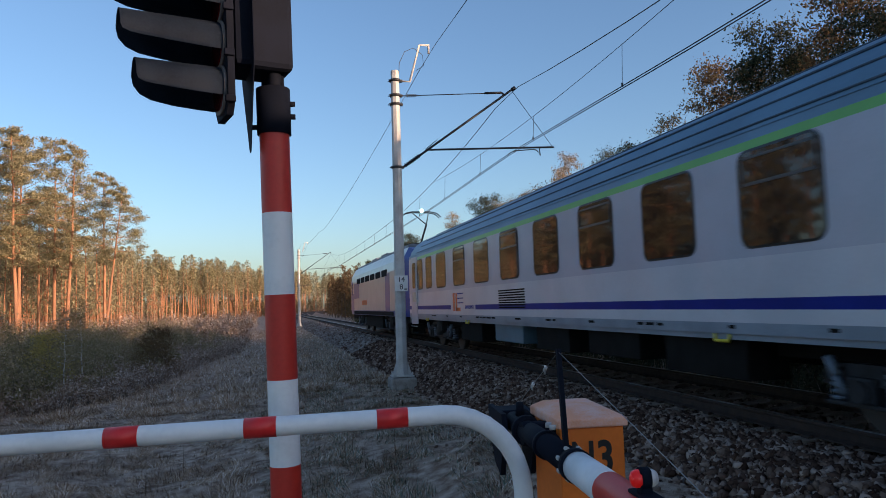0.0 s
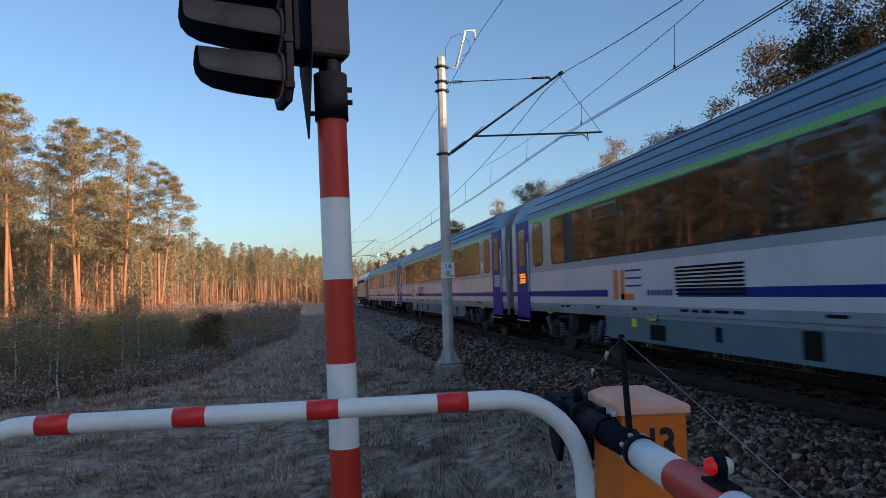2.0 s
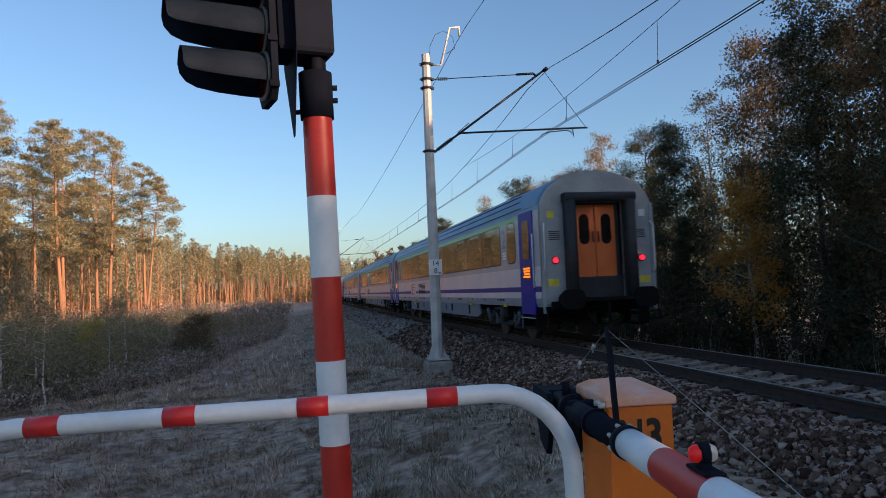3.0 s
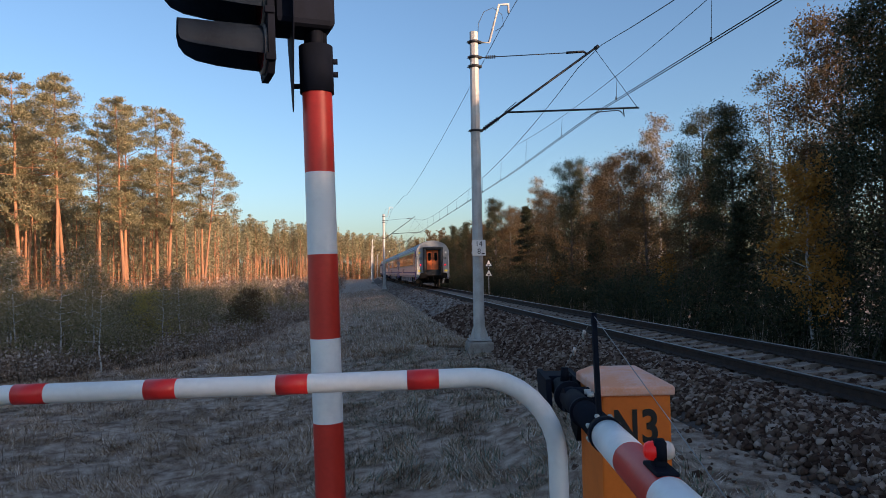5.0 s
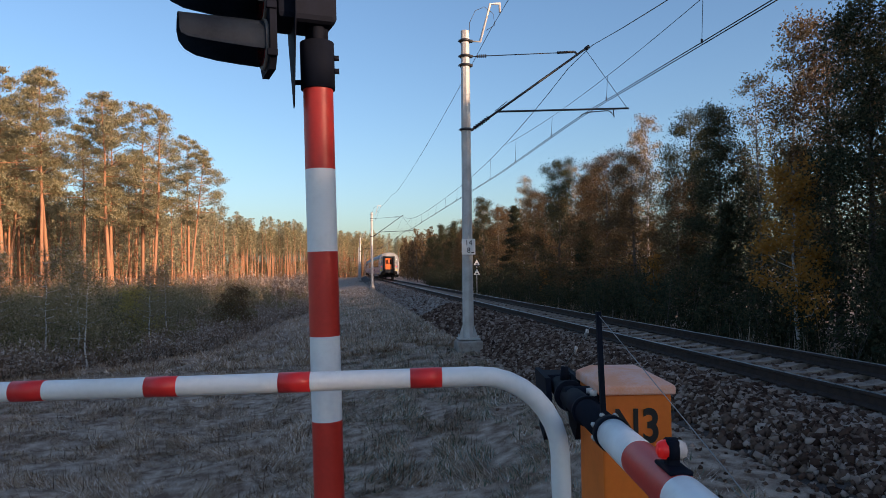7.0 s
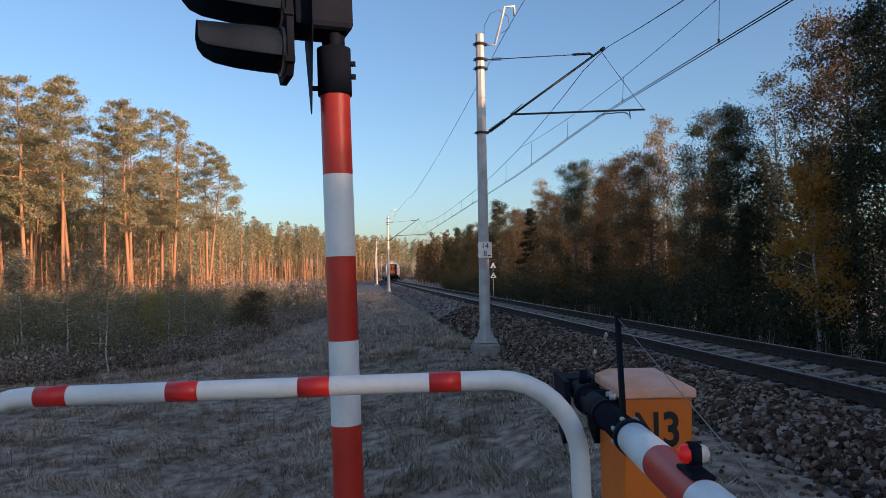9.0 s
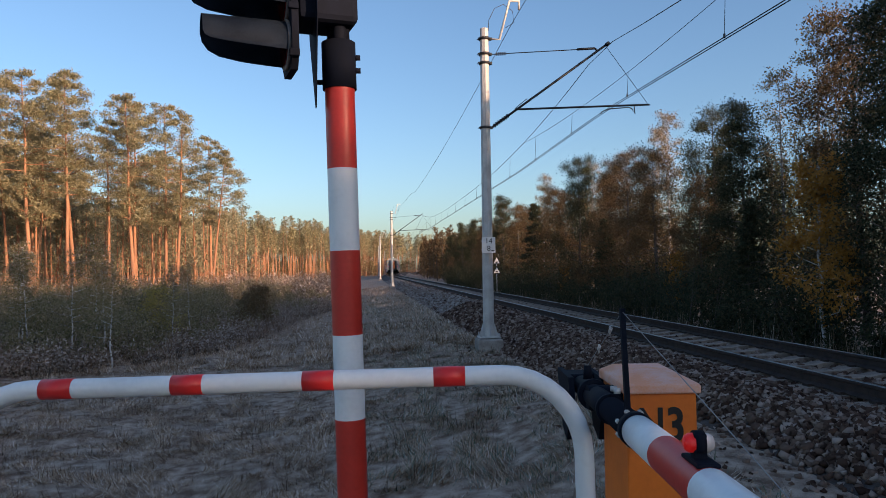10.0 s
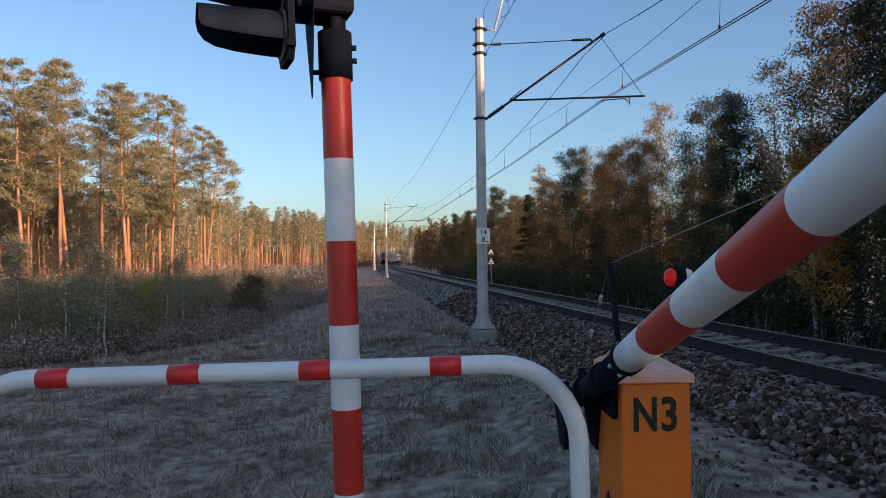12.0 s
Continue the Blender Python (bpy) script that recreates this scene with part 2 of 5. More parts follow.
def leaves_mesh(name, centres, size, material, rng, flat=0.0, quad=True, tall=1.0):
    """Many small leaf blades, one at each centre, in one mesh."""
    c = np.asarray(centres, dtype=np.float64)
    n = len(c)
    u = rng.normal(size=(n, 3))
    u[:, 2] *= 1 - flat
    u /= np.linalg.norm(u, axis=1)[:, None]
    w = rng.normal(size=(n, 3))
    v = np.cross(u, w)
    v /= np.linalg.norm(v, axis=1)[:, None]
    s = size * rng.uniform(0.6, 1.4, (n, 1))
    k = 4 if quad else 3
    if quad:
        corners = [c - u * s * 0.5 * tall, c + v * s * 0.35, c + u * s * 0.5 * tall, c - v * s * 0.35]
    else:
        corners = [c - v * s * 0.35, c + v * s * 0.35, c + u * s * tall]
    co = np.stack(corners, 1).reshape(-1, 3)
    me = bpy.data.meshes.new(name)
    me.vertices.add(n * k)
    me.vertices.foreach_set("co", co.ravel())
    me.loops.add(n * k)
    me.loops.foreach_set("vertex_index", np.arange(n * k, dtype=np.int32))
    me.polygons.add(n)
    me.polygons.foreach_set("loop_start", np.arange(0, n * k, k, dtype=np.int32))
    me.update(calc_edges=True)
    me.materials.append(material)
    return me


# ---------------------------------------------------------------- ground


def axis_steps(fine0, fine1, step, reach0, reach1):
    out = list(np.arange(fine0, fine1 + 1e-6, step))
    d, v = step, fine1
    while v < reach1:
        d *= 1.22
        v += d
        out.append(v)
    d, v = step, fine0
    while v > reach0:
        d *= 1.22
        v -= d
        out.insert(0, v)
    return out


def build_ground():
    xs = axis_steps(-9, 16, 0.25, -1400, 1400)
    ys = axis_steps(-4, 46, 0.4, -500, 2400)
    verts = [(x, y, ground_z(x, y)) for y in ys for x in xs]
    w = len(xs)
    faces = [(j * w + i, j * w + i + 1, (j + 1) * w + i + 1, (j + 1) * w + i) for j in range(len(ys) - 1) for i in range(w - 1)]
    ob = link_mesh("ground", verts, faces, GROUND, smooth_shade=True)
    tagged(ob, "frosted rough grassland and track bank of brown withered grass", "ground", kind="structure")


build_ground()


def sweep_track(bm, profile, s0, s1, mi=0, closed=True):
    """A cross section of (offset, z) pairs drawn along the track."""
    ss = list(np.arange(s0, min(s1, 110), 8.0)) + list(np.arange(max(s0, 110), s1 + 0.1, 6.0))
    rows = []
    for s in ss:
        x, y, h = track(s)
        rows.append([bm.verts.new((x + o * math.cos(h), y - o * math.sin(h), z)) for o, z in profile])
    n = len(profile)
    for a, b in zip(rows, rows[1:]):
        for i in range(n if closed else n - 1):
            f = bm.faces.new((a[i], a[(i + 1) % n], b[(i + 1) % n], b[i]))
            f.material_index = mi
    return bm


def build_track():
    bed = part("ballast_bed", sweep_track(bmesh.new(), [(-3.35, -1.1), (-3.05, -0.86), (-1.75, -0.285), (-1.4, -0.245), (1.4, -0.245), (1.75, -0.285), (3.1, -0.86), (3.4, -1.2)], -120, 560, closed=False), BALLAST)
    tagged(bed, "shoulder and bed of grey-brown crushed stone under the track", "ballast", kind="structure")
    tr = thing("railway_track", "single electrified railway track with rusty rails on concrete sleepers", "track", kind="structure")
    for side in (-0.7535, 0.7535):
        o, lift = side, 0.034 * (side > 0)      # the far rail lies a little higher
        prof = [(o - 0.075, -0.172), (o + 0.075, -0.172), (o + 0.075, -0.155), (o + 0.012, -0.13), (o + 0.012, -0.045), (o + 0.036, -0.035), (o + 0.036, -0.004), (o + 0.03, 0.0), (o - 0.03, 0.0), (o - 0.036, -0.004), (o - 0.036, -0.035), (o - 0.012, -0.045), (o - 0.012, -0.13), (o - 0.075, -0.155)]
        prof = [(a, b + lift) for a, b in prof]
        rail = part("rail", sweep_track(bmesh.new(), prof, -120, 560), RAIL_RUST, tr, "rusty steel rail with a worn bright head")
        part("rail_head", sweep_track(bmesh.new(), [(o - 0.03, 0.001 + lift), (o + 0.03, 0.001 + lift), (o + 0.028, 0.004 + lift), (o - 0.028, 0.004 + lift)], -120, 560), RAIL_TOP, rail, "bright worn running surface")
    return tr


track_thing = build_track()

# ---------------------------------------------------------------- overhead line masts


def build_mast():
    """One mast at its own origin: x towards the track, rail level at z = 0."""
    m = thing("catenary_mast", "grey steel overhead line mast on a concrete block", "mast")
    bm = bmesh.new()
    box(bm, -0.34, 0.34, -0.34, 0.34, -1.5, -0.5, 0.05)
    part("foundation", bm, CONCRETE, m, "weathered pale concrete foundation block")
    bm = bmesh.new()
    box(bm, -0.29, 0.29, -0.27, 0.27, -0.48, -0.45, 0.006)
    for x in (-0.24, 0.24):
        for y in (-0.2, 0.2):
            rod(bm, (x, y, -0.47), (x, y, -0.36), 0.018, seg=6)
    part("base_plate", bm, GALV, m)
    bm = bmesh.new()
    # eight-sided tapered shaft
    rod(bm, (0, 0, -0.45), (0, 0, 7.9), 0.155, 0.115, seg=8)
    for f in bm.faces:
        f.smooth = False
    part("shaft", bm, GALV, m, "tapered eight-sided galvanised shaft")
    for a in range(4):
        bm = bmesh.new()
        slab(bm, [(0.13, -0.45), (0.27, -0.45), (0.14, -0.06)], "y", -0.012, 0.012)
        fin = part("base_fin", bm, GALV, m)
        fin.matrix_basis = pose(0, 0, 0, 0, 0, a * 90)
    for z in (5.19, 6.95, 7.2, 7.62):
        bm = bmesh.new()
        rod(bm, (0, 0, z - 0.03), (0, 0, z + 0.03), 0.16, seg=10)
        box(bm, 0.13, 0.2, -0.05, 0.05, z - 0.03, z + 0.03)
        for y in (-0.06, 0.06):
            rod(bm, (-0.19, y, z), (-0.12, y, z), 0.014, seg=6)
        part("clamp", bm, DARK, m)
    # slanting tube of the cantilever with its insulator
    bm = bmesh.new()
    a, b = Vector((0.16, 0, 5.19)), Vector((3.42, 0, 7.53))
    rod(bm, a, b, 0.032, seg=8)
    rod(bm, b, b + (b - a).normalized() * 0.12, 0.05, seg=8)
    part("cantilever_tube", bm, DARK, m)
    bm = bmesh.new()
    d = (b - a).normalized()
    for k in range(7):
        rod(bm, a + d * (0.1 + 0.075 * k), a + d * (0.13 + 0.075 * k), 0.066, 0.045, seg=10)
    part("insulator", bm, BLACK, m, "dark ribbed insulator")
    bm = bmesh.new()
    a2, b2 = Vector((0.15, 0, 7.2)), Vector((3.05, 0, 7.42))
    rod(bm, a2, b2, 0.013, seg=6)
    for k in range(5):
        rod(bm, a2 + (b2 - a2) * (0.06 + 0.02 * k), a2 + (b2 - a2) * (0.068 + 0.02 * k), 0.05, seg=8)
    rod(bm, (2.6, 0, 7.39), (3.1, 0, 7.43), 0.035, seg=8)
    rod(bm, (3.1, 0, 7.43), (3.2, 0, 7.35), 0.03, seg=8)
    part("tie_rod", bm, DARK, m)
    bm = bmesh.new()
    rod(bm, (0.82, 0, 5.7), (4.65, 0, 5.88), 0.028, seg=8)
    rod(bm, (0.82, 0, 5.72), (1.15, 0, 5.99), 0.012, seg=6)
    rod(bm, (3.42, 0, 7.5), (4.6, 0, 5.9), 0.008, seg=5)
    part("registration_tube", bm, DARK, m)
    bm = bmesh.new()
    pipe(bm, [(4.2, 0, 5.85), (4.22, 0, 5.62), (4.14, 0, 5.75), (4.05, 0, 5.8), (3.45, 0, 5.74), (3.26, 0, 5.66), (3.24, 0, 5.6)], 0.016, 6)
    part("steady_arm", bm, DARK, m)
    bm = bmesh.new()
    pipe(bm, [(0.1, 0, 7.62), (0.42, 0, 7.62), (0.72, 0, 8.68), (1.0, 0, 8.7)], 0.035, 8)
    rod(bm, (0.98, 0, 8.7), (0.98, 0, 8.45), 0.03, seg=8)
    part("outrigger", bm, GALV, m)
    bm = bmesh.new()
    pipe(bm, [(0.12, 0.02, 7.85), (0.14, 0.02, 8.15), (0.3, 0.02, 8.48), (0.55, 0.02, 8.6), (0.8, 0.02, 8.42), (0.84, 0.02, 8.1), (0.6, 0.02, 7.95)], 0.008, 5)
    part("jumper_cable", bm, WIRE, m)
    return m



mast = build_mast()
mast.matrix_basis = pose(3.83, 18.87, 0)
for s in (-42.0, 78.5, 138.0, 196.0, 252.0, 306.0):
    x, y, h = track(s)
    off = -3.4 if s > 0 else -3.2
    copy_thing(mast, pose(x + off * math.cos(h), y - off * math.sin(h), 0, 0, 0, -math.degrees(h)))
for o in list(scene.objects):
    if o.name.startswith("catenary_mast"):
        tagged(o, group="overhead line masts")

# kilometre sign on the nearest mast
board = thing("kilometre_sign", "white kilometre sign with black figures on the steel mast", "sign", pose(3.83, 18.69, 2.0))
bm = bmesh.new()
box(bm, -0.18, 0.18, -0.025, -0.005, -0.21, 0.21, 0.004)
part("plate", bm, SIGN_WHITE, board)
for z in (-0.12, 0.12):
    bm = bmesh.new()
    box(bm, -0.16, 0.16, -0.004, 0.02, z - 0.015, z + 0.015)
    box(bm, -0.16, -0.14, -0.004, 0.3, z - 0.015, z + 0.015)
    box(bm, 0.14, 0.16, -0.004, 0.3, z - 0.015, z + 0.015)
    part("bracket", bm, GALV, board)
lettering("figures", "14", 0.2, INK, board, pose(0, -0.028, 0.1, 90))
lettering("figures", "8", 0.2, INK, board, pose(0, -0.028, -0.1, 90))
bm = bmesh.new()
box(bm, 0.07, 0.15, -0.029, -0.026, -0.17, -0.14)
part("small_print", bm, INK, board)


# ---------------------------------------------------------------- wires
SUPPORTS = [-42.0, 18.87, 78.5, 138.0, 196.0, 252.0, 306.0]


def wire_point(s, off, z):
    x, y, h = track(s)
    return x + off * math.cos(h), y - off * math.sin(h), z


def messenger_z(s):
    for a, b in zip(SUPPORTS, SUPPORTS[1:]):
        if a <= s <= b:
            u = (s - a) / (b - a) * 2 - 1
            return 6.1 + 1.35 * abs(u) ** 3
    return 6.5


def stitch_z(s):
    d = min(abs(s - p) for p in SUPPORTS)
    return 6.2 + 0.0034 * d * d


def contact_z(s):
    d = min(abs(s - p) for p in SUPPORTS)
    return 5.62 - 0.018 * min(10.0, d)


def build_wires():
    w = thing("overhead_wires", "dark overhead contact wires hung from a sagging messenger wire", "wire")
    lo, hi = SUPPORTS[0], SUPPORTS[-1]
    steps = np.arange(lo, hi + 0.01, 2.0)
    bm = bmesh.new()
    pipe(bm, [wire_point(s, 0.12, messenger_z(s)) for s in steps], 0.011, 5)
    part("messenger_wire", bm, WIRE, w)
    for o in (-0.03, 0.05):
        bm = bmesh.new()
        pipe(bm, [wire_point(s, 0.06 + o, contact_z(s)) for s in steps], 0.011, 5)
        part("contact_wire", bm, WIRE, w)
    drops = []
    for p in SUPPORTS:
        bm = bmesh.new()
        r = np.arange(-9.6, 9.61, 1.2)
        pipe(bm, [wire_point(p + q, 0.1, min(stitch_z(p + q), messenger_z(max(lo, min(hi, p + q))))) for q in r], 0.007, 5)
        part("stitch_wire", bm, WIRE, w)
    s = lo + 2.5
    while s < hi:
        d = min(abs(s - p) for p in SUPPORTS)
        top = min(stitch_z(s), messenger_z(s)) if d < 9.5 else messenger_z(s)
        bm = bmesh.new()
        rod(bm, wire_point(s, 0.1, top), wire_point(s, 0.06, contact_z(s)), 0.006, seg=4)
        rod(bm, wire_point(s, 0.06, contact_z(s)), wire_point(s, 0.06, contact_z(s) + 0.08), 0.022, seg=5)
        part("dropper", bm, WIRE, w)
        s += 4.7
    f = thing("return_wire", "thin return wire carried on the mast outriggers", "wire")
    bm = bmesh.new()
    pts = []
    for s in steps:
        z = 8.45
        for a, b in zip(SUPPORTS, SUPPORTS[1:]):
            if a <= s <= b:
                u = (s - a) / (b - a) * 2 - 1
                z = 7.75 + 0.7 * u * u
        off = (3.83 - 7.0 + 0.98) if s < 60 else -3.4 + 0.98
        pts.append(wire_point(s, off, z))
    pipe(bm, pts, 0.009, 5)
    part("cable", bm, WIRE, f)


build_wires()

# ---------------------------------------------------------------- crossing signal


def build_signal():
    g = thing("crossing_signal", "black crossing signal head on a red and white banded steel post", "signal", pose(0.433, 3.53, 1.475, 0, -1.25, 0) @ pose(0, 0, -1.475))
    edges = [2.26, 1.849, 1.475, 1.094, 0.715, 0.335, -0.045, -0.6]
    for i, (a, b) in enumerate(zip(edges, edges[1:])):
        bm = bmesh.new()
        rod(bm, (0, 0, b), (0, 0, a), 0.068, seg=32, caps=False)
        part("post_band", bm, RED if i % 2 == 0 else WHITE, g, "red painted band" if i % 2 == 0 else "white painted band")
    bm = bmesh.new()
    rod(bm, (0, 0, 2.215), (0, 0, 2.43), 0.0775, seg=28)
    rod(bm, (0, 0, 2.43), (0, 0, 2.62), 0.052, seg=28)
    rod(bm, (0.0, -0.045, 2.36), (0.01, -0.045, 2.53), 0.03, seg=14)
    rod(bm, (0, 0, 2.6), (0, 0, 3.3), 0.06, seg=20)
    part("sleeve", bm, BLACK, g, "black plastic mounting sleeve")
    for z in (2.3, 2.36):
        bm = bmesh.new()
        rod(bm, (0.06, -0.01, z), (0.098, -0.01, z), 0.013, seg=8)
        part("clamp_bolt", bm, BLACK, g)
    bm = bmesh.new()
    rod(bm, (-0.105, 0, 2.25), (-0.06, 0, 2.25), 0.012, seg=8)
    part("clamp_bolt", bm, BLACK, g)
    # turned towards the road; local -x is the way the lamps face
    head_bm = bmesh.new()
    box(head_bm, -0.2, 0.07, -0.12, 0.12, 2.49, 3.3, 0.028)
    hull = part("signal_head", head_bm, BLACK, g, "black plastic lamp housing")
    hull.matrix_basis = pose(0, 0, 0, 0, 0, 16)
    bm = bmesh.new()
    slab(bm, [(-0.085, 2.27), (0.085, 2.27), (0.13, 2.33), (0.13, 3.3), (-0.13, 3.3), (-0.13, 2.33)], "x", -0.235, -0.205)
    part("hood_plate", bm, BLACK, hull)
    for row, z in enumerate((2.4, 2.605, 2.81, 3.015)):
        longer = 1.0 + 0.16 * row
        bm = bmesh.new()
        seg, rings, r = 22, [], 0.102
        # the tube is cut away below: level on the road side, lower on the other, rounded at the mouth
        for xx, near, beyond in ((-0.235, 206, -60), (-0.33, 204, -52), (-0.43, 201, -42), (-0.52, 197, -28), (-0.565, 194, -12), (-0.59, 188, 8), (-0.598, 176, 30)):
            rings.append([(-0.235 + (xx + 0.235) * longer, r * math.cos(a), z + r * math.sin(a)) for a in (radians(beyond + (near - beyond) * k / seg) for k in range(seg + 1))])
        vs = [[bm.verts.new(q) for q in row] for row in rings]
        for a, b in zip(vs, vs[1:]):
            for k in range(seg):
                bm.faces.new((a[k], a[k + 1], b[k + 1], b[k])).smooth = True
        bmesh.ops.solidify(bm, geom=bm.faces[:], thickness=0.005)
        part("hood", bm, HOOD, hull, "long dark cutaway lamp hood")
        bm = bmesh.new()
        rod(bm, (-0.247, 0, z), (-0.233, 0, z), 0.112, seg=28)
        part("hood_collar", bm, COLLAR, hull, "pale weathered rubber collar")
        bm = bmesh.new()
        rod(bm, (-0.252, 0, z), (-0.24, 0, z), 0.094, seg=24)
        part("lens", bm, LENS_DARK, hull, "unlit dark red lens")
        bm = bmesh.new()
        box(bm, -0.25, -0.205, -0.142, -0.122, z - 0.085, z - 0.055, 0.004)
        part("latch", bm, BLACK, hull)
    bm = bmesh.new()
    slab(bm, [(-0.02, 2.13), (0.012, 2.13), (0.2, 2.5), (0.22, 3.5), (-0.22, 3.5), (-0.2, 2.5)], "x", -0.112, -0.108)
    back = part("backing_board", bm, BLACK, g, "thin pointed dark metal backing board")
    back.matrix_basis = pose(0, 0, 0, 0, 0, 9)


COLLAR = mat("weathered_rubber_collar", (0.2, 0.17, 0.16), 0.7, color2=(0.1, 0.09, 0.085), scale=9)
LENS_DARK = mat("dark_red_glass", (0.09, 0.008, 0.008), 0.1, color2=(0.05, 0.004, 0.004), scale=20)
build_signal()

# ---------------------------------------------------------------- guard rail


def build_guard():
    g = thing("guard_rail", "white tubular steel guard rail with red bands", "guard rail", pose(0.88, 2.84, 1.0, 0, -1.0, -6) @ pose(-0.88, 0, -1.0))
    z, x0, x1, r = 0.997, -0.98, 1.303, 0.0355
    bend = 0.295
    line = [(x0, -0.55)]
    for k in range(9):
        a = radians(180 - 90 * k / 8)
        line.append((x0 + bend + bend * math.cos(a), z - bend + bend * math.sin(a)))
    marks = GUARD_MARKS
    line += [(m, z) for m in marks]
    for k in range(9):
        a = radians(90 - 90 * k / 8)
        line.append((x1 - bend + bend * math.cos(a), z - bend + bend * math.sin(a)))
    line.append((x1, -0.55))
    pts = [(x, 0, zz) for x, zz in line]
    # the white tube in one piece, the bands as thin sleeves on it
    bm = bmesh.new()
    pipe(bm, pts, r, 20)
    part("tube", bm, WHITE, g, "bent white-painted steel tube", True)
    for a, b in zip(marks[::2], marks[1::2]):
        bm = bmesh.new()
        rod(bm, (a, 0, z), (b, 0, z), r + 0.0012, seg=24)
        part("red_band", bm, RED_FOIL, g, "red reflective band")


GUARD_MARKS = [-0.65, -0.535, -0.18, -0.067, 0.292, 0.405, 0.765, 0.879]
build_guard()

# ---------------------------------------------------------------- barrier machine and arm
BARRIER_AT = (1.698, 3.16, -0.45)
BARRIER_TURN = -6.0
ARM_PIVOT = (-0.222, -0.044, 1.295)      # in the machine's space


def build_barrier():
    g = thing("crossing_barrier", "orange crossing barrier machine with a red and white arm", "barrier", pose(*BARRIER_AT, 0, 0, BARRIER_TURN))
    bm = bmesh.new()
    box(bm, -0.138, 0.138, -0.2, 0.2, 0.0, 1.335, 0.008)
    part("cabinet", bm, ORANGE, g, "orange-painted steel cabinet")
    bm = bmesh.new()
    # lid with a shallow hipped top
    w, d = 0.152, 0.216
    lo = [bm.verts.new(p) for p in ((-w, -d, 1.335), (w, -d, 1.335), (w, d, 1.335), (-w, d, 1.335))]
    mid = [bm.verts.new(p) for p in ((-w, -d, 1.37), (w, -d, 1.37), (w, d, 1.375), (-w, d, 1.375))]
    top = [bm.verts.new(p) for p in ((-0.1, -0.1, 1.395), (0.1, -0.1, 1.395), (0.1, 0.16, 1.405), (-0.1, 0.16, 1.405))]
    bm.faces.new(lo[::-1])
    bm.faces.new(top)
    for a, b in ((lo, mid), (mid, top)):
        for i in range(4):
            bm.faces.new((a[i], a[(i + 1) % 4], b[(i + 1) % 4], b[i]))
    bmesh.ops.bevel(bm, geom=bm.edges[:], offset=0.007, segments=2, affect="EDGES", profile=0.5)
    part("lid", bm, FROST_ORANGE, g, "orange steel lid white with frost")
    lettering("number", "N", 0.185, INK, g, pose(-0.044, -0.2025, 1.205, 90) @ Matrix.Diagonal((0.72, 1, 1, 1)), bold=0.0045)
    lettering("number", "3", 0.185, INK, g, pose(0.052, -0.2025, 1.205, 90) @ Matrix.Diagonal((0.8, 1, 1, 1)), bold=0.0045)
    bm = bmesh.new()
    slab(bm, [(-0.06, 0.76), (-0.06, 0.66), (0.06, 0.62), (0.06, 0.80), (0.02, 0.84)], "x", -0.143, -0.1395)
    part("sticker", bm, INK, g, "black label with a pale green emblem")
    bm = bmesh.new()
    for k in range(3):
        slab(bm, [(-0.04 + 0.03 * k, 0.68), (-0.025 + 0.03 * k, 0.68), (-0.015 + 0.03 * k, 0.78), (-0.03 + 0.03 * k, 0.78)], "x", -0.1455, -0.1435)
    part("emblem", bm, TEAL, g)
    bm = bmesh.new()
    rod(bm, (0.137, -0.05, 1.12), (0.167, -0.05, 1.12), 0.05, seg=16)
    part("lock_cover", bm, BLACK, g)
    bm = bmesh.new()
    rod(bm, (-0.26, ARM_PIVOT[1], ARM_PIVOT[2]), (-0.13, ARM_PIVOT[1], ARM_PIVOT[2]), 0.05, seg=16)
    box(bm, -0.165, -0.136, -0.15, 0.07, 1.18, 1.33, 0.01)
    part("axle", bm, BLACK, g)

    # the arm: origin on the axle, the boom runs along -y
    bm = bmesh.new()
    rod(bm, (0, 0.4, 0), (0, -0.75, 0), 0.047, 0.047, seg=20)
    rod(bm, (0, -0.3, 0), (0, -0.33, 0), 0.056, seg=20)
    rod(bm, (0, -0.71, 0), (0, -0.76, 0), 0.056, seg=20)
    rod(bm, (0, 0.06, 0), (0, 0.1, 0), 0.066, seg=20)
    slab(bm, [(0.2, -0.05), (0.24, 0.055), (0.66, 0.06), (0.66, 0.03), (0.5, -0.2), (0.34, -0.24)], "x", -0.085, -0.06)
    slab(bm, [(0.2, -0.05), (0.24, 0.055), (0.66, 0.06), (0.66, 0.03), (0.5, -0.2), (0.34, -0.24)], "x", 0.06, 0.085)
    box(bm, -0.08, 0.08, 0.42, 0.64, 0.0, 0.05, 0.006)
    arm = part("barrier_arm", bm, BLACK, g, "black steel arm root with a striped boom")
    for a in range(8):
        ang = radians(22 + 45 * a)
        bm = bmesh.new()
        rod(bm, (0.053 * math.cos(ang), -0.715, 0.053 * math.sin(ang)), (0.053 * math.cos(ang), -0.685, 0.053 * math.sin(ang)), 0.008, seg=6)
        part("bolt", bm, GALV, arm)
    for y in (-0.34, -0.27):
        bm = bmesh.new()
        rod(bm, (0.02, y, 0.06), (0.02, y, 0.078), 0.013, seg=6)
        part("bolt", bm, GALV, arm)
    y, i = 0.75, 0
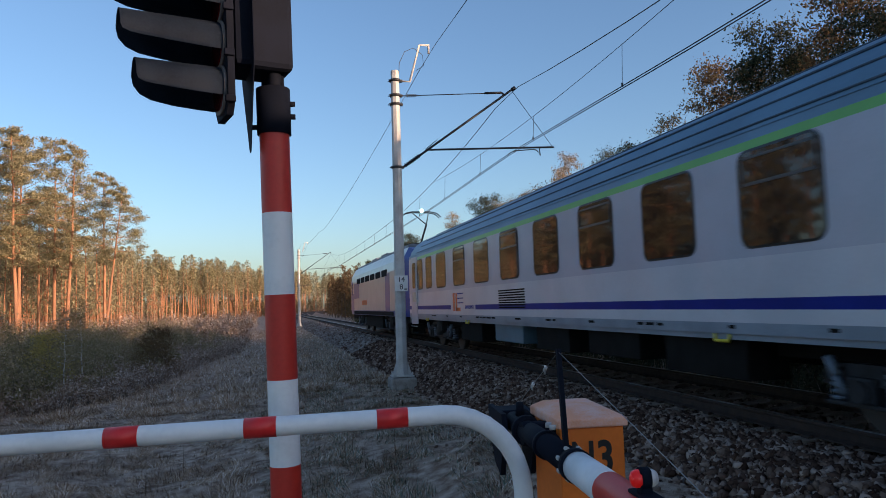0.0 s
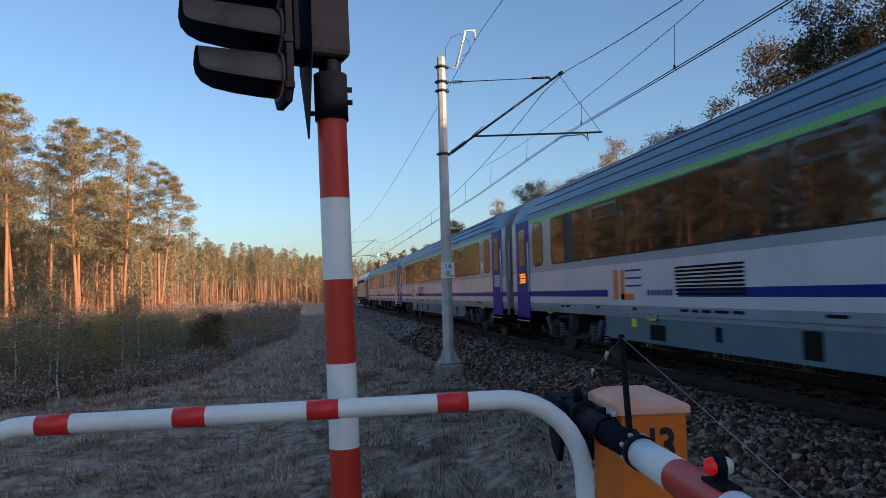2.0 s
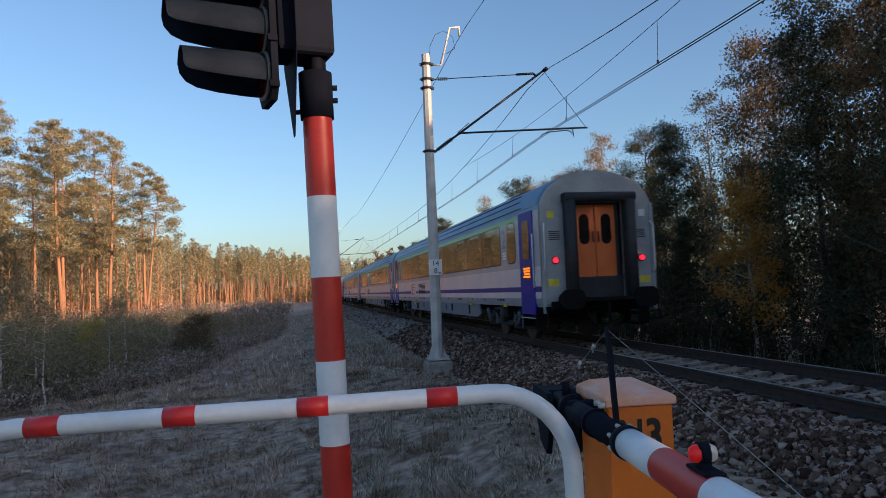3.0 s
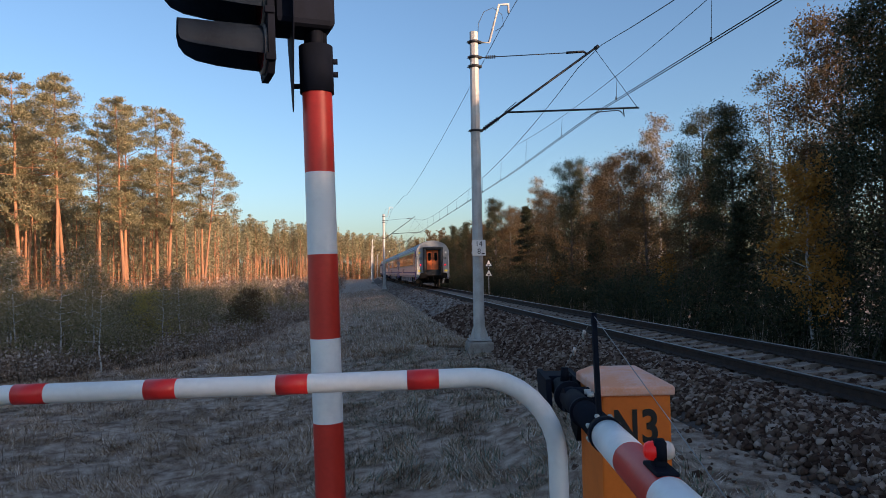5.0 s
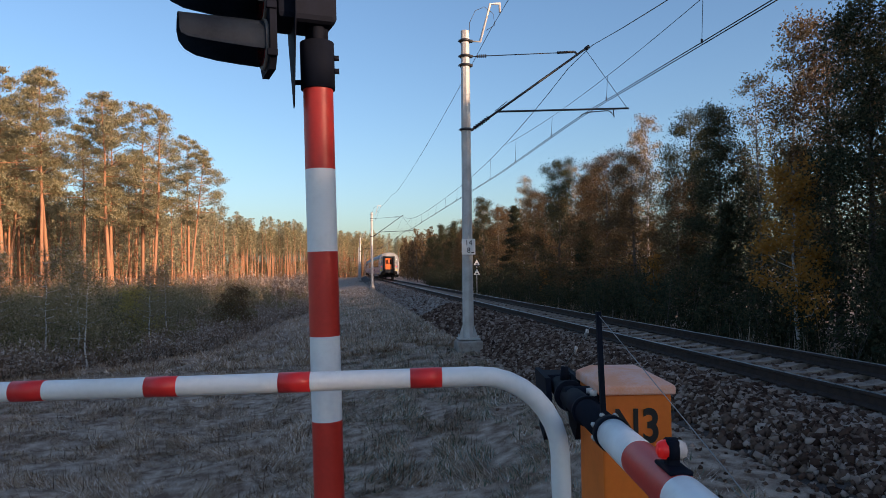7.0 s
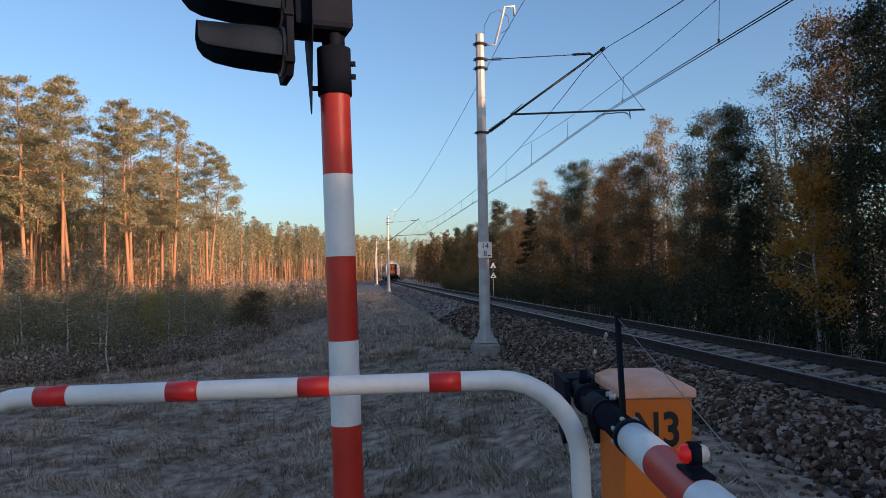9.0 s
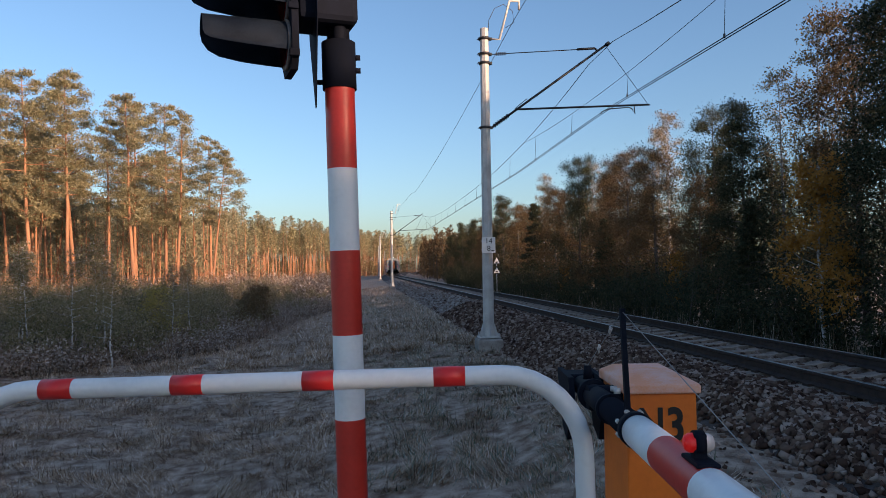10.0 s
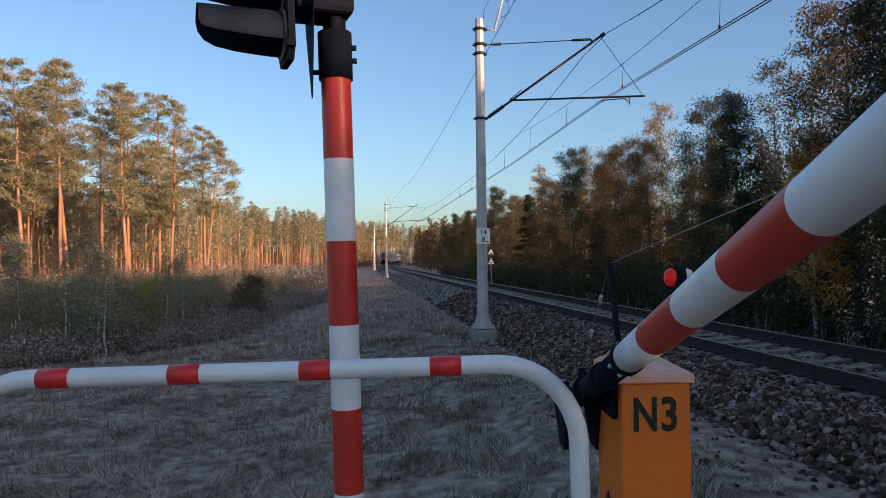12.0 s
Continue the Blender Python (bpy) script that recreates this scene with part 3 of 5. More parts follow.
    for ln in (0.33, 0.35, 0.31, 0.3, 0.32, 0.32, 0.35, 0.35, 0.35, 0.35, 0.35, 0.35):
        bm = bmesh.new()
        r0, r1 = 0.051 - 0.0004 * i, 0.051 - 0.0004 * (i + 1)
        rod(bm, (0, -y, 0), (0, -y - ln, 0), r0, r1, seg=32, caps=i in (0, 11))
        part("arm_band", bm, WHITE if i % 2 == 0 else RED, arm, "white band" if i % 2 == 0 else "red band")
        y, i = y + ln, i + 1
    # warning lamp on a bracket
    ly, lz, lr = -1.355, 0.088, 0.022
    bm = bmesh.new()
    box(bm, -0.026, 0.026, ly - 0.07, ly + 0.05, 0.046, 0.056, 0.004)
    box(bm, -0.014, 0.014, ly - 0.018, ly + 0.018, 0.05, 0.11, 0.003)
    rod(bm, (-0.011, ly, lz), (0.011, ly, lz), lr + 0.005, seg=24)
    part("warning_lamp", bm, BLACK, arm, "small double-sided warning lamp in a black frame")
    for sx, m in ((-1, LAMP_RED), (1, LAMP_WHITE)):
        bm = bmesh.new()
        prof = [(0.01, lr), (0.022, lr * 0.95), (0.03, lr * 0.75), (0.034, lr * 0.3)]
        for (a, ra), (b, rb) in zip(prof, prof[1:]):
            rod(bm, (sx * a, ly, lz), (sx * b, ly, lz), ra, rb, seg=18, caps=b == 0.034)
        part("lens", bm, m, arm, "lit red lamp lens" if sx < 0 else "clear lamp lens")
    # stay post and stay wires
    top = Vector((0, -0.57, 0.365))
    bm = bmesh.new()
    slab(bm, [(-0.625, 0.04), (-0.6, 0.04), (-0.557, 0.375), (-0.58, 0.375)], "x", -0.008, 0.008)
    part("stay_post", bm, BLACK, arm)
    bm = bmesh.new()
    pipe(bm, [top, (0, -1.1, 0.25), (0, -1.6, 0.14), (0, -2.0, 0.05)], 0.0012, 5)
    part("stay_wire", bm, WIRE_GREY, arm)
    bm = bmesh.new()
    foot = Vector((0, 0.22, 0.11))
    pipe(bm, [top, foot], 0.0012, 5)
    part("stay_wire", bm, WIRE_GREY, arm)
    for k in (0.28, 0.6):
        c = top.lerp(foot, k)
        bm = bmesh.new()
        rod(bm, c + Vector((0, -0.012, 0.006)), c + Vector((0, 0.015, -0.008)), 0.007, seg=8)
        rod(bm, c + Vector((0, 0.0, 0.012)), c + Vector((0, 0.012, -0.022)), 0.004, seg=5)
        part("wire_clip", bm, GALV, arm)
    bm = bmesh.new()
    rod(bm, (0, 0.22, 0.05), (0, 0.22, 0.11), 0.022, 0.016, seg=10)
    part("stay_anchor", bm, BLACK, arm)
    return g, arm


WIRE_GREY = mat("weathered_wire", (0.3, 0.29, 0.28), 0.6)
TEAL = mat("pale_green_print", (0.08, 0.42, 0.36), 0.5)
LAMP_RED = glow_mat("lit_red_lens", (0.55, 0.012, 0.01), 0.16)
LAMP_WHITE = mat("clear_lens", (0.7, 0.66, 0.62), 0.15, color2=(0.55, 0.5, 0.48), scale=20)
barrier, barrier_arm = build_barrier()

# ---------------------------------------------------------------- train
CAR_LEN, CAR_HALF = 25.7, 12.85
COACH_GREY = mat("coach_lavender_grey", (0.41, 0.43, 0.51), 0.32, color2=(0.36, 0.38, 0.455), scale=1.2, fine=30, coat=0.25)
COACH_TEAL = mat("coach_blue_grey", (0.27, 0.33, 0.39), 0.32, color2=(0.235, 0.29, 0.345), scale=1.2, fine=30, coat=0.25)
COACH_WHITE = mat("coach_white", (0.53, 0.55, 0.6), 0.32, color2=(0.46, 0.48, 0.53), scale=1.2, fine=30, coat=0.25)
COACH_SILL = mat("coach_sill_grey", (0.23, 0.28, 0.34), 0.4, color2=(0.17, 0.21, 0.26), scale=1.5, fine=30)
COACH_BLUE = mat("coach_blue_stripe", (0.005, 0.018, 0.22), 0.4, color2=(0.004, 0.015, 0.18), scale=2, spec=0.12)
DOOR_BLUE = mat("door_deep_blue", (0.004, 0.014, 0.28), 0.4, color2=(0.003, 0.011, 0.23), scale=2, spec=0.12)
LIME = mat("lime_green_stripe", (0.13, 0.42, 0.08), 0.35, color2=(0.11, 0.37, 0.065), scale=2)
ROOF_BLUE = mat("roof_blue_grey", (0.11, 0.22, 0.33), 0.45, color2=(0.085, 0.17, 0.26), scale=0.8, fine=20, bump=0.05)
SKIRT = mat("skirt_blue_grey", (0.09, 0.165, 0.22), 0.5, color2=(0.065, 0.12, 0.16), scale=1.2, fine=30)
GLASS = mat("tinted_window_glass", (0.02, 0.016, 0.014), 0.04, color2=(0.012, 0.01, 0.01), scale=2, spec=0.55)
FRAME = mat("black_window_rubber", (0.012, 0.012, 0.013), 0.5)
UNDER = mat("dirty_underframe", (0.01, 0.0095, 0.009), 0.9, color2=(0.006, 0.0055, 0.005), scale=3, fine=30, bump=0.3, spec=0.15)
BOGIE = mat("grey_bogie_steel", (0.022, 0.025, 0.03), 0.65, color2=(0.01, 0.01, 0.011), scale=4, fine=30, bump=0.2, spec=0.3)
WHEEL = mat("worn_wheel_steel", (0.05, 0.046, 0.044), 0.6, 0.3)
END_GREY = mat("coach_end_grey", (0.36, 0.37, 0.38), 0.45, color2=(0.27, 0.275, 0.28), scale=2, fine=30)
RUBBER = mat("gangway_rubber", (0.02, 0.021, 0.023), 0.7, color2=(0.03, 0.03, 0.032), scale=6, bump=0.2)
ORANGE_DOOR = mat("orange_gangway_door", (0.75, 0.16, 0.03), 0.45, color2=(0.66, 0.13, 0.025), scale=3)
YELLOW = mat("yellow_plate", (0.75, 0.62, 0.05), 0.5)
BUFF = mat("cream_panel", (0.5, 0.46, 0.36), 0.5)
TAIL_LAMP = glow_mat("lit_tail_lamp", (1.0, 0.015, 0.03), 1.3)
LED = glow_mat("orange_led_text", (1.0, 0.2, 0.01), 0.9)
ARC = glow_mat("pantograph_arc", (0.55, 1.0, 0.85), 60.0)
LOCO_CREAM = mat("loco_pale_grey", (0.5, 0.47, 0.44), 0.35, color2=(0.44, 0.41, 0.38), scale=1.5, coat=0.2)
LOCO_BLUE = mat("loco_blue", (0.03, 0.06, 0.28), 0.35, color2=(0.025, 0.05, 0.23), scale=2, coat=0.2)
LOCO_ROOF = mat("loco_roof_grey", (0.2, 0.22, 0.25), 0.6, color2=(0.13, 0.14, 0.16), scale=2)
NUM_BLUE = mat("class_numeral_blue", (0.13, 0.16, 0.4), 0.4)

# half section: (x, z) from the sill up to the gutter, with the paint of each strip
SIDE = [(-1.41, 0.97), (-1.412, 1.1), (-1.412, 1.25), (-1.412, 1.375), (-1.412, 1.83), (-1.41, 3.03), (-1.405, 3.13), (-1.385, 3.24)]
SIDE_PAINT = [2, 1, 3, 1, 0, 4, 5]
ROOF = [(-1.395, 3.24), (-1.33, 3.42), (-1.18, 3.63), (-0.92, 3.82), (-0.55, 3.96), (-0.2, 4.03)]


def build_shell(g, y0, y1, paints, strip_from, strip_to):
    """Side walls with their painted bands, the floor and both end walls."""
    bm = bmesh.new()
    ys = [y0, y0 + strip_from, y0 + strip_to, y1]
    for sgn in (-1, 1):
        cols = [[bm.verts.new((-sgn * x, y, z)) for x, z in SIDE] for y in ys]
        for j in range(3):
            for i in range(len(SIDE) - 1):
                f = bm.faces.new((cols[j][i], cols[j][i + 1], cols[j + 1][i + 1], cols[j + 1][i]))
                p = SIDE_PAINT[i]
                if j != 1 and p in (4,):
                    p = 0
                f.material_index = p
    box(bm, -1.38, 1.38, y0 + 0.01, y1 - 0.01, 0.9, 0.97, mi=2)
    me = part("body", bm, paints, g, "light grey body side with a blue stripe and lime line")
    return me


def build_roof(g, y0, y1):
    bm = bmesh.new()
    prof = ROOF + [(-x, z) for x, z in ROOF[::-1]]
    ends = [(y0, 0.965), (y0 + 0.25, 1.0), (y1 - 0.25, 1.0), (y1, 0.965)]
    rows = [[bm.verts.new((x * k, y, 3.24 + (z - 3.24) * k)) for x, z in prof] for y, k in ends]
    for a, b in zip(rows, rows[1:]):
        for i in range(len(prof) - 1):
            bm.faces.new((a[i], a[i + 1], b[i + 1], b[i])).smooth = True
    for r in (rows[0], rows[-1]):
        bm.faces.new(r)
    roof = part("roof", bm, ROOF_BLUE, g, "blue-grey ribbed coach roof")
    # pressed ribs along the roof
    for k, (xa, za) in enumerate(((-1.378, 3.3), (-1.285, 3.49), (-1.12, 3.69), (-0.86, 3.85), (-0.56, 3.96))):
        for sgn in (-1, 1):
            bm = bmesh.new()
            inset = 1.3 + 0.35 * k
            rod(bm, (sgn * -xa, y0 + inset, za), (sgn * -xa, y1 - inset, za), 0.014, seg=6)
            part("roof_rib", bm, ROOF_RIB, roof)
    return roof


ROOF_RIB = mat("roof_rib_dark", (0.05, 0.09, 0.13), 0.5)


def pane(g, y0, y1, z0, z1, side, r=0.12, vent=False, name="window"):
    x = side * 1.4115
    bm = bmesh.new()
    slab(bm, rounded(y0, y1, z0, z1, r), "x", x - 0.006, x + 0.006)
    w = part(name, bm, GLASS, g, "tinted window reflecting the wood")
    if vent:
        fr = bmesh.new()
        zc = z1 - 0.36
        xo = x + side * 0.008
        box(fr, xo - 0.006, xo + 0.006, y0 + 0.05, y1 - 0.05, zc - 0.018, zc + 0.018)
        box(fr, xo - 0.006, xo + 0.006, y0 + 0.05, y1 - 0.05, z1 - 0.08, z1 - 0.05)
        box(fr, xo - 0.006, xo + 0.006, y0 + 0.05, y0 + 0.075, zc, z1 - 0.06)
        box(fr, xo - 0.006, xo + 0.006, y1 - 0.075, y1 - 0.05, zc, z1 - 0.06)
        part("vent_frame", fr, VENT, w)
    rim = bmesh.new()
    out, inn = rounded(y0 - 0.03, y1 + 0.03, z0 - 0.03, z1 + 0.03, r + 0.03), rounded(y0, y1, z0, z1, r)
    a = [rim.verts.new((x + side * 0.003, u, v)) for u, v in out]
    b = [rim.verts.new((x + side * 0.009, u, v)) for u, v in inn]
    for i in range(len(a)):
        rim.faces.new((a[i], a[(i + 1) % len(a)], b[(i + 1) % len(a)], b[i]))
    part("window_rubber", rim, FRAME, w)
    return w


VENT = mat("vent_frame_dark", (0.035, 0.035, 0.04), 0.35)


def build_bogie(g, y):
    bm = bmesh.new()
    for s in (-1, 1):
        slab(bm, [(y - 1.75, 0.5), (y - 1.7, 0.72), (y - 0.9, 0.72), (y - 0.6, 0.48), (y + 0.6, 0.48), (y + 0.9, 0.72), (y + 1.7, 0.72), (y + 1.75, 0.5), (y + 0.95, 0.52), (y + 0.55, 0.34), (y - 0.55, 0.34), (y - 0.95, 0.52)], "x", s * 1.02, s * 1.14)
        for yy in (-1.25, 1.25):
            box(bm, s * 1.02, s * 1.2, y + yy - 0.16, y + yy + 0.16, 0.34, 0.6, 0.03)
        box(bm, s * 0.9, s * 1.2, y - 0.25, y + 0.25, 0.55, 0.95, 0.03)
        rod(bm, (s * 1.2, y - 0.55, 0.85), (s * 1.2, y + 0.85, 0.78), 0.045, seg=8)
    box(bm, -1.0, 1.0, y - 0.3, y + 0.3, 0.45, 0.8)
    for s in (-1, 1):
        for yy in (-1.25, 1.25):
            rod(bm, (s * 1.2, y + yy, 0.46), (s * 1.235, y + yy, 0.46), 0.11, seg=14)
            box(bm, s * 1.02 if s > 0 else -1.18, s * 1.18 if s > 0 else -1.02, y + yy - 0.45, y + yy + 0.45, 0.31, 0.35, 0.008)
            for dy in (-0.33, 0.33):
                rod(bm, (s * 1.1, y + yy + dy, 0.66), (s * 1.1, y + yy + dy, 0.72), 0.1, seg=12)
        for dy in (-0.62, 0.62):
            box(bm, min(s * 0.6, s * 0.95), max(s * 0.6, s * 0.95), y + dy - 0.05, y + dy + 0.05, 0.28, 0.62, 0.01)
    b = part("bogie", bm, BOGIE, g, "grey steel bogie frame with coil springs")
    for yy in (-1.25, 1.25):
        for s in (-1, 1):
            bm = bmesh.new()
            rod(bm, (s * 0.68, y + yy, 0.46), (s * 0.82, y + yy, 0.46), 0.46, seg=28)
            rod(bm, (s * 0.82, y + yy, 0.46), (s * 0.9, y + yy, 0.46), 0.12, seg=12)
            part("wheel", bm, WHEEL, b)
            for dy in (-0.33, 0.33):
                bm = bmesh.new()
                for k in range(5):
                    rod(bm, (s * 1.1, y + yy + dy, 0.36 + 0.062 * k), (s * 1.1, y + yy + dy, 0.396 + 0.062 * k), 0.082, seg=12)
                part("coil_spring", bm, SPRING, b)
        bm = bmesh.new()
        rod(bm, (-0.9, y + yy, 0.46), (0.9, y + yy, 0.46), 0.08, seg=10)
        part("axle", bm, WHEEL, b)
        for s in (-1, 1):
            bm = bmesh.new()
            e = 1 if yy > 0 else -1
            rod(bm, (s * 1.22, y + yy + e * 0.16, 0.42), (s * 1.22, y + yy + e * 0.26, 0.62), 0.035, seg=8)
            rod(bm, (s * 1.22, y + yy + e * 0.25, 0.6), (s * 1.22, y + yy + e * 0.33, 0.78), 0.05, seg=10)
            part("damper", bm, SPRING, b)
    for s in (-1, 1):
        bm = bmesh.new()
        rod(bm, (s * 1.16, y, 0.42), (s * 1.16, y, 0.92), 0.15, 0.13, seg=16)
        part("air_spring", bm, RUBBER, b)


SPRING = mat("spring_blue_grey", (0.13, 0.17, 0.22), 0.5)


def build_end(g, y, out):
    """The end wall of a coach at y; out is +1 or -1, the way it faces."""
    def yy(d):
        return y + out * d
    bm = bmesh.new()
    # wall with the arch of the roof, a doorway left open in the middle
    arch = [(-1.395, 0.97), (-1.395, 3.24)] + [(x * 0.97, 3.24 + (z - 3.24) * 0.97) for x, z in ROOF] + [(-x * 0.97, 3.24 + (z - 3.24) * 0.97) for x, z in ROOF[::-1]] + [(1.395, 3.24), (1.395, 0.97)]
    left = [p for p in arch if p[0] < 0] + [(-0.2, 3.3), (-0.62, 3.3), (-0.62, 0.97)]
    right = [(-x, z) for x, z in left]
    mid = [(-0.2, 3.3), (0.2, 3.3), (0.2, 4.03 * 0.97 + 0.09), (-0.2, 4.03 * 0.97 + 0.09)]
    for o in (left, right, mid):
        slab(bm, o, "y", min(yy(0), yy(-0.06)), max(yy(0), yy(-0.06)))
    wall = part("end_wall", bm, END_GREY, g, "grey coach end wall")
    for s in (-1, 1):
        bm = bmesh.new()
        box(bm, min(s * 1.3, s * 1.395), max(s * 1.3, s * 1.395), min(yy(0), yy(0.03)), max(yy(0), yy(0.03)), 0.75, 3.2, 0.012)
        part("corner_post", bm, END_GREY, wall)
    # gangway rubbers
    for x in (-0.72, 0.72):
        bm = bmesh.new()
        rod(bm, (x, yy(0.22), 1.05), (x, yy(0.22), 3.3), 0.13, seg=14)
        box(bm, x - 0.1, x + 0.1, min(yy(0), yy(0.2)), max(yy(0), yy(0.2)), 1.05, 3.3)
        part("gangway_rubber", bm, RUBBER, g, "black rubber gangway roll")
    bm = bmesh.new()
    rod(bm, (-0.85, yy(0.22), 3.36), (0.85, yy(0.22), 3.36), 0.11, seg=14)
    box(bm, -0.85, 0.85, min(yy(0), yy(0.2)), max(yy(0), yy(0.2)), 3.28, 3.46)
    part("gangway_rubber", bm, RUBBER, g, "black rubber gangway roll")
    bm = bmesh.new()
    box(bm, -0.9, 0.9, min(yy(0.0), yy(0.5)), max(yy(0.0), yy(0.5)), 1.0, 1.08, 0.01)
    part("gangway_plate", bm, UNDER, g)
    # folding doors in the doorway
    for s in (-1, 1):
        bm = bmesh.new()
        box(bm, min(s * 0.01, s * 0.5), max(s * 0.01, s * 0.5), min(yy(-0.16), yy(-0.12)), max(yy(-0.16), yy(-0.12)), 1.5, 3.22, 0.01)
        d = part("gangway_door", bm, ORANGE_DOOR, g, "orange gangway door leaf")
        bm = bmesh.new()
        slab(bm, rounded(s * 0.27 - 0.12, s * 0.27 + 0.12, 2.3, 3.0, 0.12), "y", min(yy(-0.125), yy(-0.105)), max(yy(-0.125), yy(-0.105)))
        part("door_window", bm, GLASS, d)
        bm = bmesh.new()
        rod(bm, (s * 0.07, yy(-0.09), 2.35), (s * 0.07, yy(-0.09), 2.6), 0.018, seg=8)
        part("door_handle", bm, DARK, d)
    bm = bmesh.new()
    box(bm, -0.62, 0.62, min(yy(-0.2), yy(-0.17)), max(yy(-0.2), yy(-0.17)), 0.97, 3.3)
    box(bm, -0.62, 0.62, min(yy(-0.11), yy(-0.06)), max(yy(-0.11), yy(-0.06)), 1.05, 1.55)
    part("vestibule_back", bm, RUBBER, g)
    for s in (-1, 1):
        bm = bmesh.new()
        rod(bm, (s * 1.06, yy(0.0), 1.95), (s * 1.06, yy(0.05), 1.95), 0.085, seg=20)
        part("lamp_housing", bm, FRAME, wall)
        bm = bmesh.new()
        rod(bm, (s * 1.06, yy(0.05), 1.95), (s * 1.06, yy(0.075), 1.95), 0.066, 0.056, seg=20)
        part("tail_lamp", bm, TAIL_LAMP if out < 0 and g.get("last") else LENS_DARK, wall, "red tail lamp")
        for z, w, h in ((1.45, 0.13, 0.08), (3.0, 0.08, 0.08)):
            bm = bmesh.new()
            box(bm, s * 1.12 - w, s * 1.12 + w, min(yy(0.001), yy(0.006)), max(yy(0.001), yy(0.006)), z - h, z + h)
            part("plate", bm, YELLOW if z < 2 or s < 0 else SIGN_WHITE, wall, "yellow inspection plate")
        bm = bmesh.new()
        for k in range(5):
            box(bm, s * 1.05 - 0.13, s * 1.05 + 0.13, min(yy(0.001), yy(0.012)), max(yy(0.001), yy(0.012)), 2.42 + 0.045 * k, 2.44 + 0.045 * k)
        part("louvre", bm, RUBBER, wall)
        # buffer
        bm = bmesh.new()
        rod(bm, (s * 0.875, yy(0.0), 1.06), (s * 0.875, yy(0.5), 1.06), 0.1, seg=14)
        rod(bm, (s * 0.875, yy(0.0), 1.06), (s * 0.875, yy(0.28), 1.06), 0.15, seg=14)
        slab(bm, rounded(s * 0.875 - 0.28, s * 0.875 + 0.28, 0.84, 1.28, 0.16), "y", min(yy(0.5), yy(0.55)), max(yy(0.5), yy(0.55)))
        part("buffer", bm, UNDER, g, "dark greasy side buffer")
        bm = bmesh.new()
        pipe(bm, [(s * 1.3, yy(0.03), 1.6), (s * 1.34, yy(0.12), 1.7), (s * 1.34, yy(0.12), 2.7), (s * 1.3, yy(0.03), 2.8)], 0.016, 6)
        part("handrail", bm, SIGN_WHITE, wall)
        bm = bmesh.new()
        pipe(bm, [(s * 1.05, yy(0.1), 0.9), (s * 1.05, yy(0.25), 0.55), (s * 1.35, yy(0.25), 0.55), (s * 1.35, yy(0.1), 0.9)], 0.022, 6)
        part("shunter_step", bm, UNDER, g)
    bm = bmesh.new()
    box(bm, -1.2, 1.2, min(yy(-0.3), yy(0.02)), max(yy(-0.3), yy(0.02)), 0.82, 1.02, 0.02)
    rod(bm, (0, yy(0.0), 1.0), (0, yy(0.45), 0.98), 0.06, seg=10)
    pipe(bm, [(0, yy(0.42), 0.98), (0.0, yy(0.46), 0.7), (0.0, yy(0.4), 0.5)], 0.04, 8)
    for x in (-0.4, 0.4):
        pipe(bm, [(x, yy(0.05), 0.9), (x, yy(0.3), 0.6), (x * 0.7, yy(0.3), 0.45)], 0.025, 6)
    part("coupling", bm, UNDER, g, "screw coupling and brake hoses")


